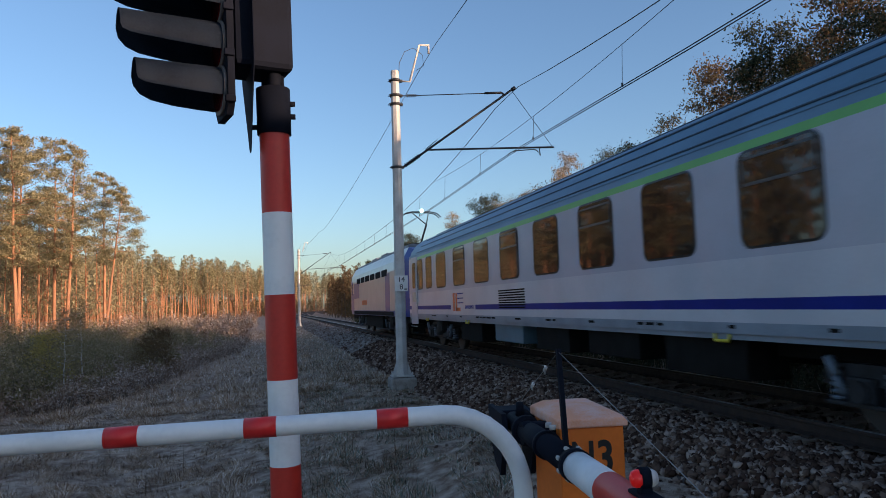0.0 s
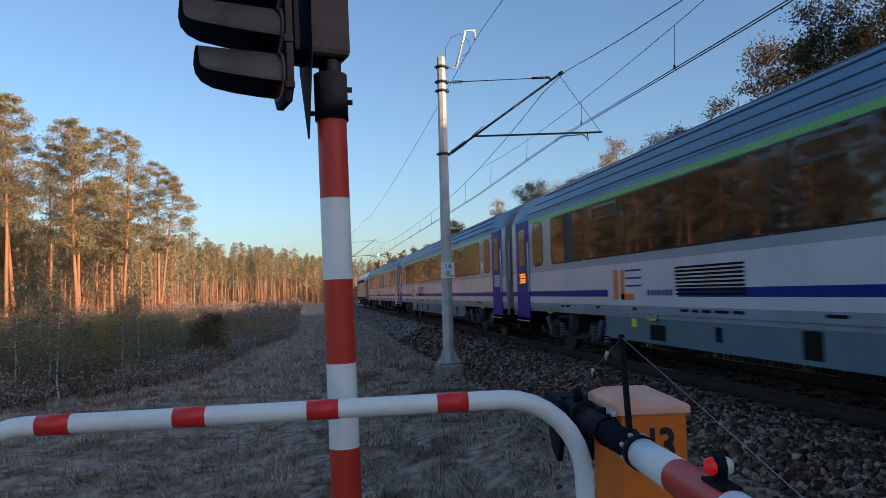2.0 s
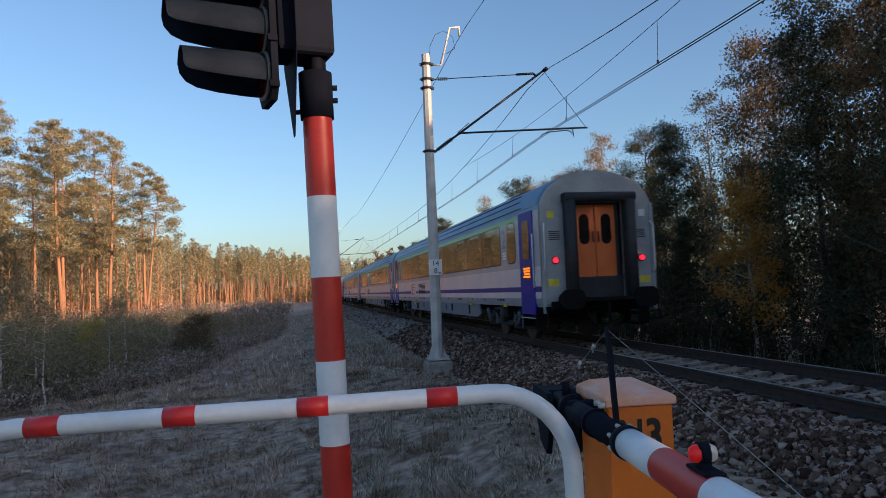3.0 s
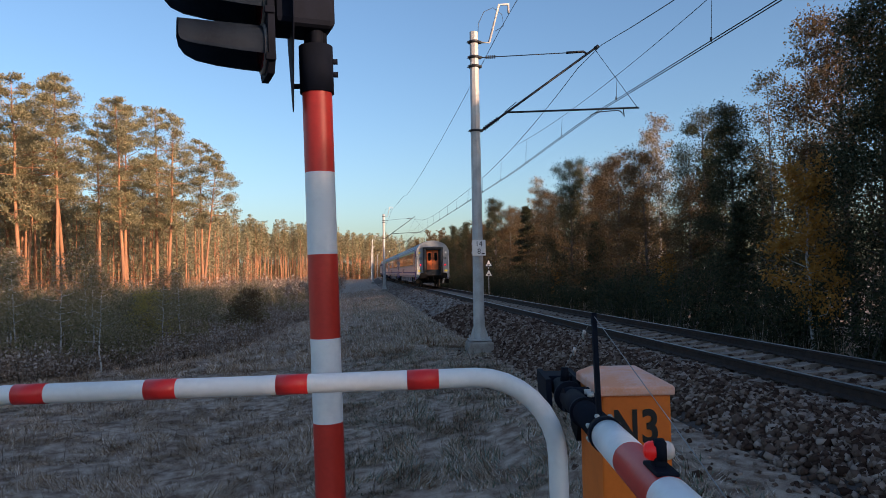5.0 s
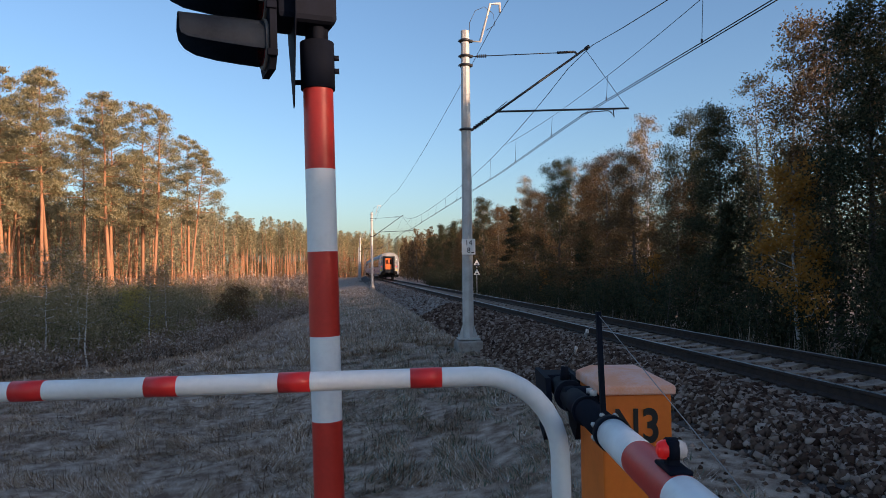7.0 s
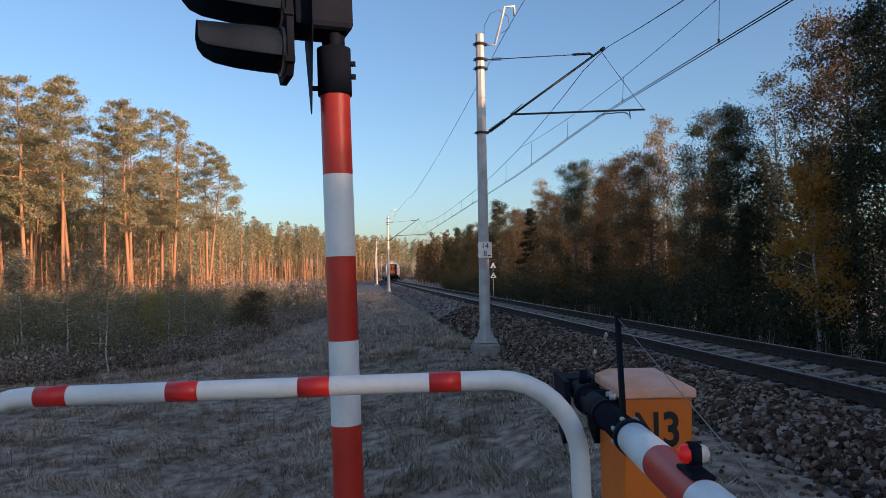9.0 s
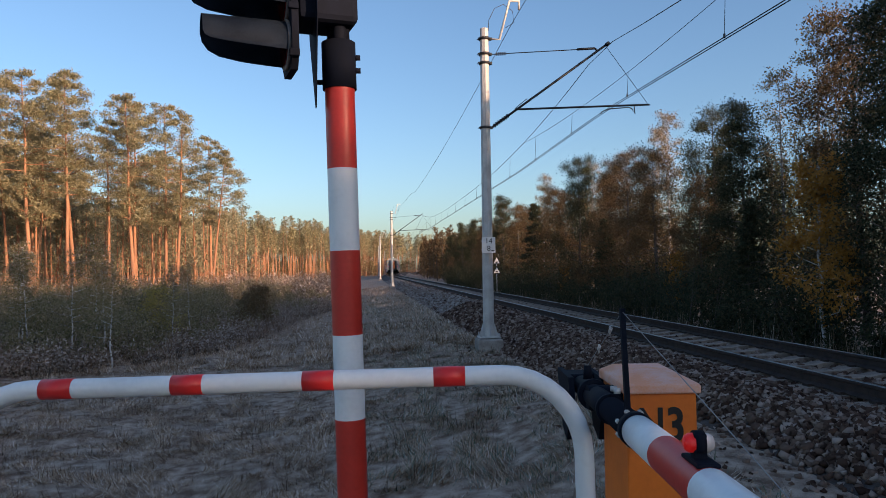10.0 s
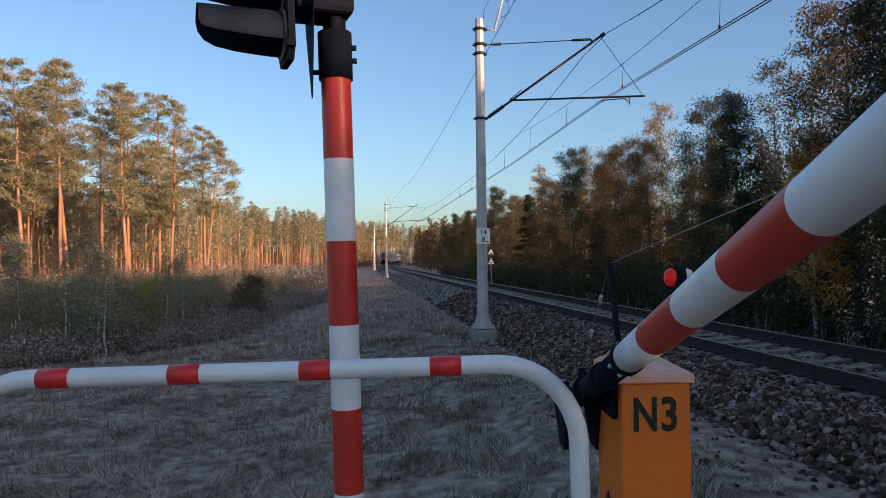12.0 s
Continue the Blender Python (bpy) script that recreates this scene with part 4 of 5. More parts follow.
def build_door(g, y0, y1, side, paint, led):
    x = side * 1.413
    bm = bmesh.new()
    slab(bm, rounded(y0, y1, 0.72, 3.16, 0.04, 2), "x", min(x - side * 0.02, x + side * 0.012), max(x - side * 0.02, x + side * 0.012))
    d = part("entrance_door", bm, paint, g, "entrance door")
    yc = (y0 + y1) / 2
    bm = bmesh.new()
    slab(bm, rounded(yc - 0.25, yc + 0.25, 2.02, 2.95, 0.08), "x", min(x + side * 0.01, x + side * 0.02), max(x + side * 0.01, x + side * 0.02))
    part("door_window", bm, GLASS, d)
    bm = bmesh.new()
    slab(bm, rounded(yc - 0.3, yc + 0.3, 1.53, 1.88, 0.02, 2), "x", min(x + side * 0.01, x + side * 0.019), max(x + side * 0.01, x + side * 0.019))
    part("display", bm, FRAME if led else BUFF, d, "destination display")
    if led:
        bm = bmesh.new()
        rr = random.Random(5)
        for k in range(4):
            u = yc - 0.24
            while u < yc + 0.2:
                w = rr.uniform(0.05, 0.12)
                box(bm, x + side * 0.0205 - 0.001, x + side * 0.0205 + 0.001, u, min(u + w, yc + 0.25), 1.59 + 0.066 * k, 1.635 + 0.066 * k)
                u += w + 0.025
        part("led_rows", bm, LED, d, "glowing orange rows of text")
    bm = bmesh.new()
    box(bm, min(x, x + side * 0.02), max(x, x + side * 0.02), y0 - 0.12, y0 - 0.05, 1.5, 1.62, 0.004)
    part("door_button", bm, SIGN_WHITE, d)
    bm = bmesh.new()
    rod(bm, (x + side * 0.04, y0 - 0.03, 1.35), (x + side * 0.04, y0 - 0.03, 2.6), 0.016, seg=8)
    part("handrail", bm, SIGN_WHITE, d)
    bm = bmesh.new()
    box(bm, min(x - side * 0.3, x + side * 0.03), max(x - side * 0.3, x + side * 0.03), y0, y1, 0.62, 0.66, 0.008)
    box(bm, min(x - side * 0.3, x), max(x - side * 0.3, x), y0 + 0.05, y1 - 0.05, 0.38, 0.42, 0.008)
    for u in (y0 + 0.04, y1 - 0.07):
        box(bm, min(x - side * 0.25, x), max(x - side * 0.25, x), u, u + 0.03, 0.38, 0.72)
    part("steps", bm, UNDER, d)
    bm = bmesh.new()
    rod(bm, (x + side * 0.035, y0, 0.64), (x + side * 0.035, y1, 0.64), 0.012, seg=6)
    part("step_edge", bm, GALV, d)


def build_coach(kind, last=False):
    """A coach at its own origin, running towards +y. kind: 'compartment' or 'open'."""
    lab = {"compartment": "light grey passenger coach with single compartment windows", "open": "light grey passenger coach with a dark window strip"}[kind]
    if last:
        lab = "light grey last passenger coach with lit red tail lamps"
    g = thing("passenger_coach", lab, "coach", group="coaches of the train")
    if last:
        g["last"] = 1
    y0, y1 = -CAR_HALF, CAR_HALF
    paints = [COACH_GREY if kind == "compartment" else COACH_TEAL, COACH_WHITE, COACH_SILL, COACH_BLUE, LIME, ROOF_BLUE]
    build_shell(g, y0, y1, paints, 1.55, CAR_LEN - 1.55)
    build_roof(g, y0 + 0.03, y1 - 0.03)
    build_end(g, y0, -1)
    build_end(g, y1, 1)
    for yb in (-9.0, 9.0):
        build_bogie(g, yb)
    paint = COACH_GREY if kind == "compartment" else DOOR_BLUE
    for side in (-1, 1):
        build_door(g, y0 + 0.42, y0 + 1.48, side, paint, kind == "open" and last)
        build_door(g, y1 - 1.48, y1 - 0.42, side, paint, last)
        if kind == "compartment":
            pane(g, y0 + 1.8, y0 + 2.55, 1.98, 3.0, side)
            u = y0 + 3.0
            k = 0
            while u < y1 - 5:
                pane(g, u, u + 1.22, 1.95, 3.0, side, 0.13, k % 2 == 1)
                u += 2.13
                k += 1
            pane(g, y1 - 3.8, y1 - 2.93, 1.98, 3.0, side)
            pane(g, y1 - 2.4, y1 - 1.53, 1.98, 3.0, side)
            bm = bmesh.new()
            box(bm, side * 1.412 - 0.01, side * 1.412 + 0.01, y0 + 2.0, y0 + 2.5, 1.52, 1.85, 0.004)
            dsp = part("display", bm, FRAME, g, "side destination display")
            bm = bmesh.new()
            for k in range(5):
                box(bm, side * 1.424 - 0.002, side * 1.424 + 0.002, y0 + 2.05, y0 + 2.45, 1.56 + 0.055 * k, 1.59 + 0.055 * k)
            part("led_rows", bm, LED, dsp, "glowing orange rows of text")
        else:
            pane(g, y0 + 1.82, y0 + 2.55, 2.0, 3.0, side, 0.16)
            pane(g, y1 - 2.55, y1 - 1.82, 2.0, 3.0, side, 0.16)
            # dark strip of flush panes
            a, b = y0 + 3.15, y1 - 3.15
            n = 10
            w = (b - a) / n
            for k in range(n):
                pane(g, a + w * k + 0.012, a + w * (k + 1) - 0.012, 2.0, 3.0, side, 0.03 if 0 < k < n - 1 else 0.1)
                if k in (1, 2, 4, 5, 8):
                    vb = bmesh.new()
                    u0, u1 = a + w * k + 0.3, a + w * k + 1.5
                    x = side * 1.421
                    out, inn = rounded(u0, u1, 2.7, 2.97, 0.06), rounded(u0 + 0.06, u1 - 0.06, 2.75, 2.92, 0.04)
                    oo = [vb.verts.new((x, u, v)) for u, v in out]
                    ii = [vb.verts.new((x + side * 0.004, u, v)) for u, v in inn]
                    for i in range(len(oo)):
                        vb.faces.new((oo[i], oo[(i + 1) % len(oo)], ii[(i + 1) % len(oo)], ii[i]))
                    part("vent_frame", vb, VENT, g)
        turn = 90 if side > 0 else -90
        lettering("class_numeral", "2", 0.72, NUM_BLUE, g, pose(side * 1.4165, y0 + (2.84 if kind == "open" else 2.78), 2.62, 90, 0, turn), 0.001)
        bm = bmesh.new()
        for k in range(3):
            box(bm, side * 1.4135 - 0.003, side * 1.4135 + 0.003, y0 + 2.68, y0 + 2.98, 2.12 + 0.07 * k, 2.16 + 0.07 * k)
        part("notice", bm, SIGN_WHITE, g)
        # operator mark as plain bars, and small print on the sill
        ym = y1 - 7.2
        bm = bmesh.new()
        box(bm, side * 1.4115 - 0.0015, side * 1.4115 + 0.0015, ym - 1.5, ym + 1.0, 1.24, 1.385)
        part("stripe_gap", bm, COACH_WHITE, g, "white break in the blue stripe")
        bm = bmesh.new()
        box(bm, side * 1.414 - 0.003, side * 1.414 + 0.003, ym + 0.55, ym + 0.75, 1.2, 1.72)
        box(bm, side * 1.414 - 0.003, side * 1.414 + 0.003, ym - 0.05, ym + 0.45, 1.2, 1.3)
        box(bm, side * 1.414 - 0.003, side * 1.414 + 0.003, ym + 0.3, ym + 0.45, 1.2, 1.72)
        part("operator_mark", bm, ORANGE_DOOR, g, "orange and blue operator mark")
        bm = bmesh.new()
        for k in range(3):
            box(bm, side * 1.414 - 0.003, side * 1.414 + 0.003, ym - 0.35, ym + 0.25, 1.42 + 0.13 * k, 1.45 + 0.13 * k)
        for k in range(7):
            box(bm, side * 1.414 - 0.003, side * 1.414 + 0.003, ym - 0.62 - 0.12 * k, ym - 0.54 - 0.12 * k, 1.27, 1.36)
        part("operator_mark", bm, COACH_BLUE, g)
        bm = bmesh.new()
        rr = random.Random(7)
        u = y0 + 3
        while u < y1 - 3:
            w = rr.uniform(0.1, 0.35)
            box(bm, side * 1.4135 - 0.002, side * 1.4135 + 0.002, u, u + w, 1.03, 1.07)
            u += w + rr.choice((0.08, 0.1, 1.4))
        tagged(part("small_print", bm, UNDER, g), kind="stuff")
        # ventilation grille
        bm = bmesh.new()
        yv = y1 - (11.5 if kind == "compartment" else 9.5)
        for k in range(8):
            box(bm, side * 1.416 - 0.006, side * 1.416 + 0.006, yv - 0.85, yv + 0.85, 1.28 + 0.055 * k, 1.31 + 0.055 * k)
        part("ventilation_grille", bm, UNDER, g)
        # skirts and boxes below the floor
        if kind == "open":
            bm = bmesh.new()
            slab(bm, [(-6.9, 0.96), (6.9, 0.96), (6.9, 0.55), (6.7, 0.5), (-6.6, 0.5), (-7.1, 0.62)], "x", min(side * 1.33, side * 1.37), max(side * 1.33, side * 1.37))
            sk = part("skirt", bm, SKIRT, g, "blue-grey equipment skirt")
            for u, w, z, h in ((-5.6, 0.1, 0.72, 0.14), (-2.9, 0.12, 0.74, 0.13), (-1.9, 0.06, 0.72, 0.1), (1.4, 0.16, 0.72, 0.16), (3.2, 0.08, 0.74, 0.1), (4.9, 0.25, 0.68, 0.12)):
                bm = bmesh.new()
                box(bm, side * 1.371 - 0.006, side * 1.371 + 0.006, u - w, u + w, z - h, z + h, 0.003)
                part("hatch", bm, UNDER, sk)
            bm = bmesh.new()
            box(bm, side * 1.374 - 0.004, side * 1.374 + 0.004, 5.6, 5.8, 0.74, 0.88)
            part("plate", bm, YELLOW, sk, "small yellow plate")
        else:
            for u0, u1, z0 in ((-6.3, -4.6, 0.42), (-3.9, -2.2, 0.5), (-1.4, 0.2, 0.45), (1.0, 2.9, 0.5), (4.0, 6.0, 0.4)):
                bm = bmesh.new()
                box(bm, min(side * 0.7, side * 1.3), max(side * 0.7, side * 1.3), u0, u1, z0, 0.93, 0.02)
                part("underfloor_box", bm, UNDER if u0 != 1.0 else SKIRT, g)
        for u in (-6.0, 5.0, -9.9, 9.9):
            bm = bmesh.new()
            pipe(bm, [(side * 1.39, u - 0.14, 0.96), (side * 1.4, u - 0.12, 0.88), (side * 1.4, u + 0.12, 0.88), (side * 1.39, u + 0.14, 0.96)], 0.022, 6)
            part("lifting_eye", bm, YELLOW, g, "yellow lifting eye")
    bm = bmesh.new()
    box(bm, -0.9, 0.9, y0 + 0.4, y1 - 0.4, 0.7, 0.92)
    part("underframe", bm, UNDER, g)
    return g


def build_loco():
    g = thing("electric_locomotive", "pale grey electric locomotive with blue cab ends and raised pantograph", "locomotive")
    h = 9.6
    bm = bmesh.new()
    side = [(-1.45, 0.95), (-1.48, 1.2), (-1.48, 2.9), (-1.4, 3.3), (-1.15, 3.75)]
    prof = side + [(-x, z) for x, z in side[::-1]]
    ys = [(-h, 0.8, 0), (-h + 0.7, 0.97, -0.0), (-h + 2.6, 1.0, 0), (h - 2.6, 1.0, 0), (h - 0.7, 0.97, 0), (h, 0.8, 0)]
    rows = [[bm.verts.new((x * k, y, 0.95 + (z - 0.95) * (0.92 + 0.08 * (k > 0.9)))) for x, z in prof] for y, k, _ in ys]
    for j, (a, b) in enumerate(zip(rows, rows[1:])):
        for i in range(len(prof) - 1):
            f = bm.faces.new((a[i], a[i + 1], b[i + 1], b[i]))
            f.material_index = 1 if j in (0, 4) or (i in (0, len(prof) - 2)) else 0
    for r in (rows[0], rows[-1]):
        bm.faces.new(r).material_index = 1
    body = part("body", bm, [LOCO_CREAM, LOCO_BLUE], g, "pale grey body with blue ends")
    for s in (-1, 1):
        for y in (-h + 1.6, h - 1.6):
            bm = bmesh.new()
            slab(bm, rounded(y - 0.35, y + 0.35, 1.1, 2.95, 0.05, 2), "x", min(s * 1.478, s * 1.492), max(s * 1.478, s * 1.492))
            d = part("cab_door", bm, LOCO_BLUE, g, "blue cab door")
            bm = bmesh.new()
            slab(bm, rounded(y - 0.22, y + 0.22, 2.1, 2.8, 0.05, 2), "x", min(s * 1.49, s * 1.5), max(s * 1.49, s * 1.5))
            part("door_window", bm, GLASS, d)
        bm = bmesh.new()
        for k in range(6):
            box(bm, min(s * 1.475, s * 1.5), max(s * 1.475, s * 1.5), -5.5 + 1.9 * k, -4.1 + 1.9 * k, 2.75, 3.05, 0.004)
        part("air_grille", bm, UNDER, g)
        for u0, u1, z0, z1 in ((4.5, 6.9, 1.9, 2.8), (7.0, 7.6, 1.2, 2.2), (-6.2, -5.0, 1.2, 2.85)):
            bm = bmesh.new()
            box(bm, min(s * 1.478, s * 1.488), max(s * 1.478, s * 1.488), u0, u1, z0, z1)
            part("livery_panel", bm, LOCO_BLUE, g, "dark blue painted panel")
        bm = bmesh.new()
        box(bm, min(s * 1.47, s * 1.487), max(s * 1.47, s * 1.487), -7.0, 7.0, 0.98, 1.16)
        part("sill_band", bm, UNDER, g)
        bm = bmesh.new()
        box(bm, min(s * 1.478, s * 1.486), max(s * 1.478, s * 1.486), 1.2, 3.2, 1.5, 1.75)
        part("livery_panel", bm, ORANGE_DOOR, g)
        for y in (-h, h):
            bm = bmesh.new()
            o = 1 if y > 0 else -1
            rod(bm, (s * 0.875, y, 1.06), (s * 0.875, y + o * 0.5, 1.06), 0.12, seg=12)
            slab(bm, rounded(s * 0.875 - 0.28, s * 0.875 + 0.28, 0.84, 1.28, 0.16), "y", min(y + o * 0.48, y + o * 0.55), max(y + o * 0.48, y + o * 0.55))
            part("buffer", bm, UNDER, g)
    for y in (-h, h):
        o = 1 if y > 0 else -1
        bm = bmesh.new()
        slab(bm, rounded(-0.95, 0.95, 2.1, 2.95, 0.1), "y", min(y, y + o * 0.03), max(y, y + o * 0.03))
        part("windscreen", bm, GLASS, g)
    bm = bmesh.new()
    box(bm, -1.05, 1.05, -h + 1.2, h - 1.2, 3.6, 3.92, 0.08)
    for y in (-4, 0, 3.6):
        box(bm, -0.7, 0.7, y - 0.9, y + 0.9, 3.9, 4.15, 0.05)
    part("roof", bm, LOCO_ROOF, g, "grey roof with equipment boxes")
    for yb in (-5.0, 5.0):
        build_bogie(g, yb)
    bm = bmesh.new()
    box(bm, -1.3, 1.3, -3.0, 3.0, 0.35, 0.93, 0.05)
    box(bm, -1.2, 1.2, -h + 0.1, h - 0.1, 0.7, 0.95)
    part("underframe", bm, UNDER, g)
    # raised pantograph at the rear end
    bm = bmesh.new()
    yp = -h + 2.2
    rod(bm, (0, yp + 1.3, 4.15), (0, yp + 0.1, 4.85), 0.045, seg=8)
    for x in (-0.35, 0.35):
        rod(bm, (0, yp + 0.1, 4.85), (x, yp + 1.2, 5.48), 0.025, seg=8)
    box(bm, -0.4, 0.4, yp + 1.0, yp + 1.6, 4.0, 4.16)
    for dy in (1.05, 1.4):
        pipe(bm, [(-0.9, yp + dy, 5.3), (-0.7, yp + dy, 5.48), (-0.4, yp + dy, 5.54), (0.4, yp + dy, 5.54), (0.7, yp + dy, 5.48), (0.9, yp + dy, 5.3)], 0.025, 6)
    pan = part("pantograph", bm, DARK, g, "raised single-arm pantograph")
    bm = bmesh.new()
    bmesh.ops.create_icosphere(bm, subdivisions=2, radius=0.07, matrix=Matrix.Translation((0.05, yp + 1.2, 5.6)))
    part("electric_arc", bm, ARC, pan, "bright greenish spark at the wire")
    return g


loco = build_loco()
coach_1 = build_coach("compartment")
coach_2 = build_coach("open")
coach_3 = build_coach("open", True)

# ---------------------------------------------------------------- trees


def grow(rng, height, base, spread, limbs, first, lean=0.04, droop=0.0, radius=0.16):
    """Trunk and limbs as one mesh, and the points along the limbs where leaves sit."""
    bm = bmesh.new()
    pts, p = [], Vector((0, 0, -0.3))
    n = 7
    drift = Vector((rng.normal() * lean, rng.normal() * lean, 0))
    for k in range(n + 1):
        z = -0.3 + (height + 0.1) * k / n
        pts.append(Vector((drift.x * z + 0.03 * rng.normal(), drift.y * z + 0.03 * rng.normal(), z)))
    for k in range(n):
        rod(bm, pts[k], pts[k + 1], radius * (1 - 0.88 * k / n), radius * (1 - 0.88 * (k + 1) / n), seg=7, caps=False)
    tips = []
    for i in range(limbs):
        f = first + (1 - first) * (i + rng.random()) / limbs
        z = f * height
        k = min(n - 1, int((z + 0.3) / (height + 0.1) * n))
        a = pts[k].lerp(pts[k + 1], (z - pts[k].z) / max(0.01, pts[k + 1].z - pts[k].z))
        ln = spread(f) * rng.uniform(0.65, 1.15)
        ang = 2.4 * i + rng.normal() * 0.5
        up = rng.uniform(0.05, 0.5) - droop
        d = Vector((math.cos(ang), math.sin(ang), up)).normalized()
        b = a + d * ln * 0.55
        c = b + (d + Vector((0.3 * rng.normal(), 0.3 * rng.normal(), 0.25 - droop))).normalized() * ln * 0.5
        r = max(0.012, radius * 0.32 * (1 - 0.6 * f))
        rod(bm, a, b, r, r * 0.6, seg=5, caps=False)
        rod(bm, b, c, r * 0.6, r * 0.2, seg=4, caps=False)
        for q in range(5):
            u = 0.35 + 0.65 * rng.random()
            tips.append((a.lerp(b, u / 0.55 * 0.55) if u < 0.5 else b.lerp(c, u), ln))
        tips.append((c, ln))
    tips.append((pts[-1], 0.6))
    return bm, tips


def tuft(rng, tips, per, sigma, flat=1.0):
    out = []
    for c, ln in tips:
        s = sigma * (0.6 + 0.4 * min(ln, 2.0))
        d = rng.normal(size=(per, 3)) * s
        d[:, 2] *= flat
        out.append(np.array(c)[None] + d)
    return np.concatenate(out)


def make_tree(name, label, category, seed, height, spread, limbs, first, per, sigma, size, leaf, bark, radius=0.16, droop=0.0, flat=0.8, lean=0.03, tall=1.0):
    rng = np.random.default_rng(seed)
    g = thing(name, label, category)
    bm, tips = grow(rng, height, 0, spread, limbs, first, lean, droop, radius)
    part("trunk", bm, bark, g)
    c = tuft(rng, tips, per, sigma, flat)
    ob = new("crown", leaves_mesh("crown", c, size, leaf, rng, quad=False, tall=tall))
    ob.parent = g
    return g


def plant(kinds, spots, seed, group):
    """Puts copies of the model trees at (x, y, scale, kind) and takes the models themselves as the first of them."""
    rng = random.Random(seed)
    used = set()
    for x, y, sc, k in spots:
        m = Matrix.LocRotScale((x, y, ground_z(x, y)), Euler((0, 0, rng.uniform(0, 6.28))), (sc, sc, sc * rng.uniform(0.94, 1.06)))
        if k in used:
            o = copy_thing(kinds[k], m)
            o.matrix_basis = m
        else:
            kinds[k].matrix_basis = m
            used.add(k)
            o = kinds[k]
        tagged(o, group=group)


def pine_spread(f):
    return 2.9 * (1 - 0.75 * max(0.0, (f - 0.72) / 0.28)) if f > 0.55 else 1.5


pines = [make_tree("pine_tree", "tall Scots pine with a bare orange trunk and high crown", "tree", 11 + k, 18.2, pine_spread, 30, (0.46, 0.4, 0.5, 0.36)[k], 46, 0.25, 0.115, NEEDLES, BARK_PINE, 0.19, 0.05, 0.5, 0.014 + 0.007 * k, 1.9) for k in range(4)]
rr = random.Random(3)
spots = []
for x, y, sc in ((-13.2, 66, 0.8), (-14.6, 70, 0.9), (-16.2, 64, 0.94), (-17.5, 68, 0.96), (-18.8, 61.5, 1.0), (-20.0, 66, 1.0), (-21.6, 63, 0.92), (-23.2, 60, 1.0), (-24.5, 66, 1.05), (-25.5, 58, 1.06), (-27.2, 62, 0.97), (-28.8, 56.5, 1.02), (-30.5, 60, 1.08), (-32, 55, 1.0), (-33.5, 62, 1.05), (-35, 57, 1.1), (-37, 53, 1.04), (-39, 58, 1.05), (-42, 52, 1.1), (-45, 57, 1.05)):
    spots.append((x + rr.uniform(-0.5, 0.5), y + rr.uniform(-1, 1), sc, rr.randrange(4)))
for k in range(30):
    x = rr.uniform(-54, -21)
    spots.append((x, 68 + rr.uniform(0, 22), rr.uniform(0.8, 1.0), rr.randrange(4)))
plant(pines, spots, 4, "tall pines at the edge of the wood")

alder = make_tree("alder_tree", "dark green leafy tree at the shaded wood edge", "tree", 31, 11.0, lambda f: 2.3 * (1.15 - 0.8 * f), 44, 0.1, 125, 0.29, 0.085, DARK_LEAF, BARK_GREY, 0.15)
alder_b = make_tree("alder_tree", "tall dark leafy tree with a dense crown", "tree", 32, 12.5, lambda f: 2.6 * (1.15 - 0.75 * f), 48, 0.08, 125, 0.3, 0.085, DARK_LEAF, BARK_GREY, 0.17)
brown = make_tree("oak_tree", "brown-leaved autumn tree at the shaded wood edge", "tree", 33, 10.0, lambda f: 2.2 * (1.2 - 0.85 * f), 40, 0.1, 95, 0.28, 0.082, BROWN_LEAF, BARK_GREY, 0.14)
birch = make_tree("birch_tree", "thin birch with a pale trunk and few pale orange leaves", "tree", 34, 11.5, lambda f: 1.35 * (1.2 - 0.75 * f), 52, 0.2, 24, 0.2, 0.08, PALE_LEAF, BARK_BIRCH, 0.11)
gold = make_tree("maple_sapling", "young tree with golden autumn leaves", "tree", 35, 5.6, lambda f: 1.45 * (1.15 - 0.85 * f), 22, 0.2, 40, 0.2, 0.105, GOLD_LEAF, BARK_BIRCH, 0.07)
spruce = make_tree("spruce_tree", "dark green conifer among the leafy trees", "tree", 36, 9.5, lambda f: 2.3 * (1.05 - f), 60, 0.04, 44, 0.24, 0.14, DARK_LEAF, BARK_GREY, 0.13, 0.35, 0.4)
edge = [alder, alder_b, brown, birch, gold, spruce]
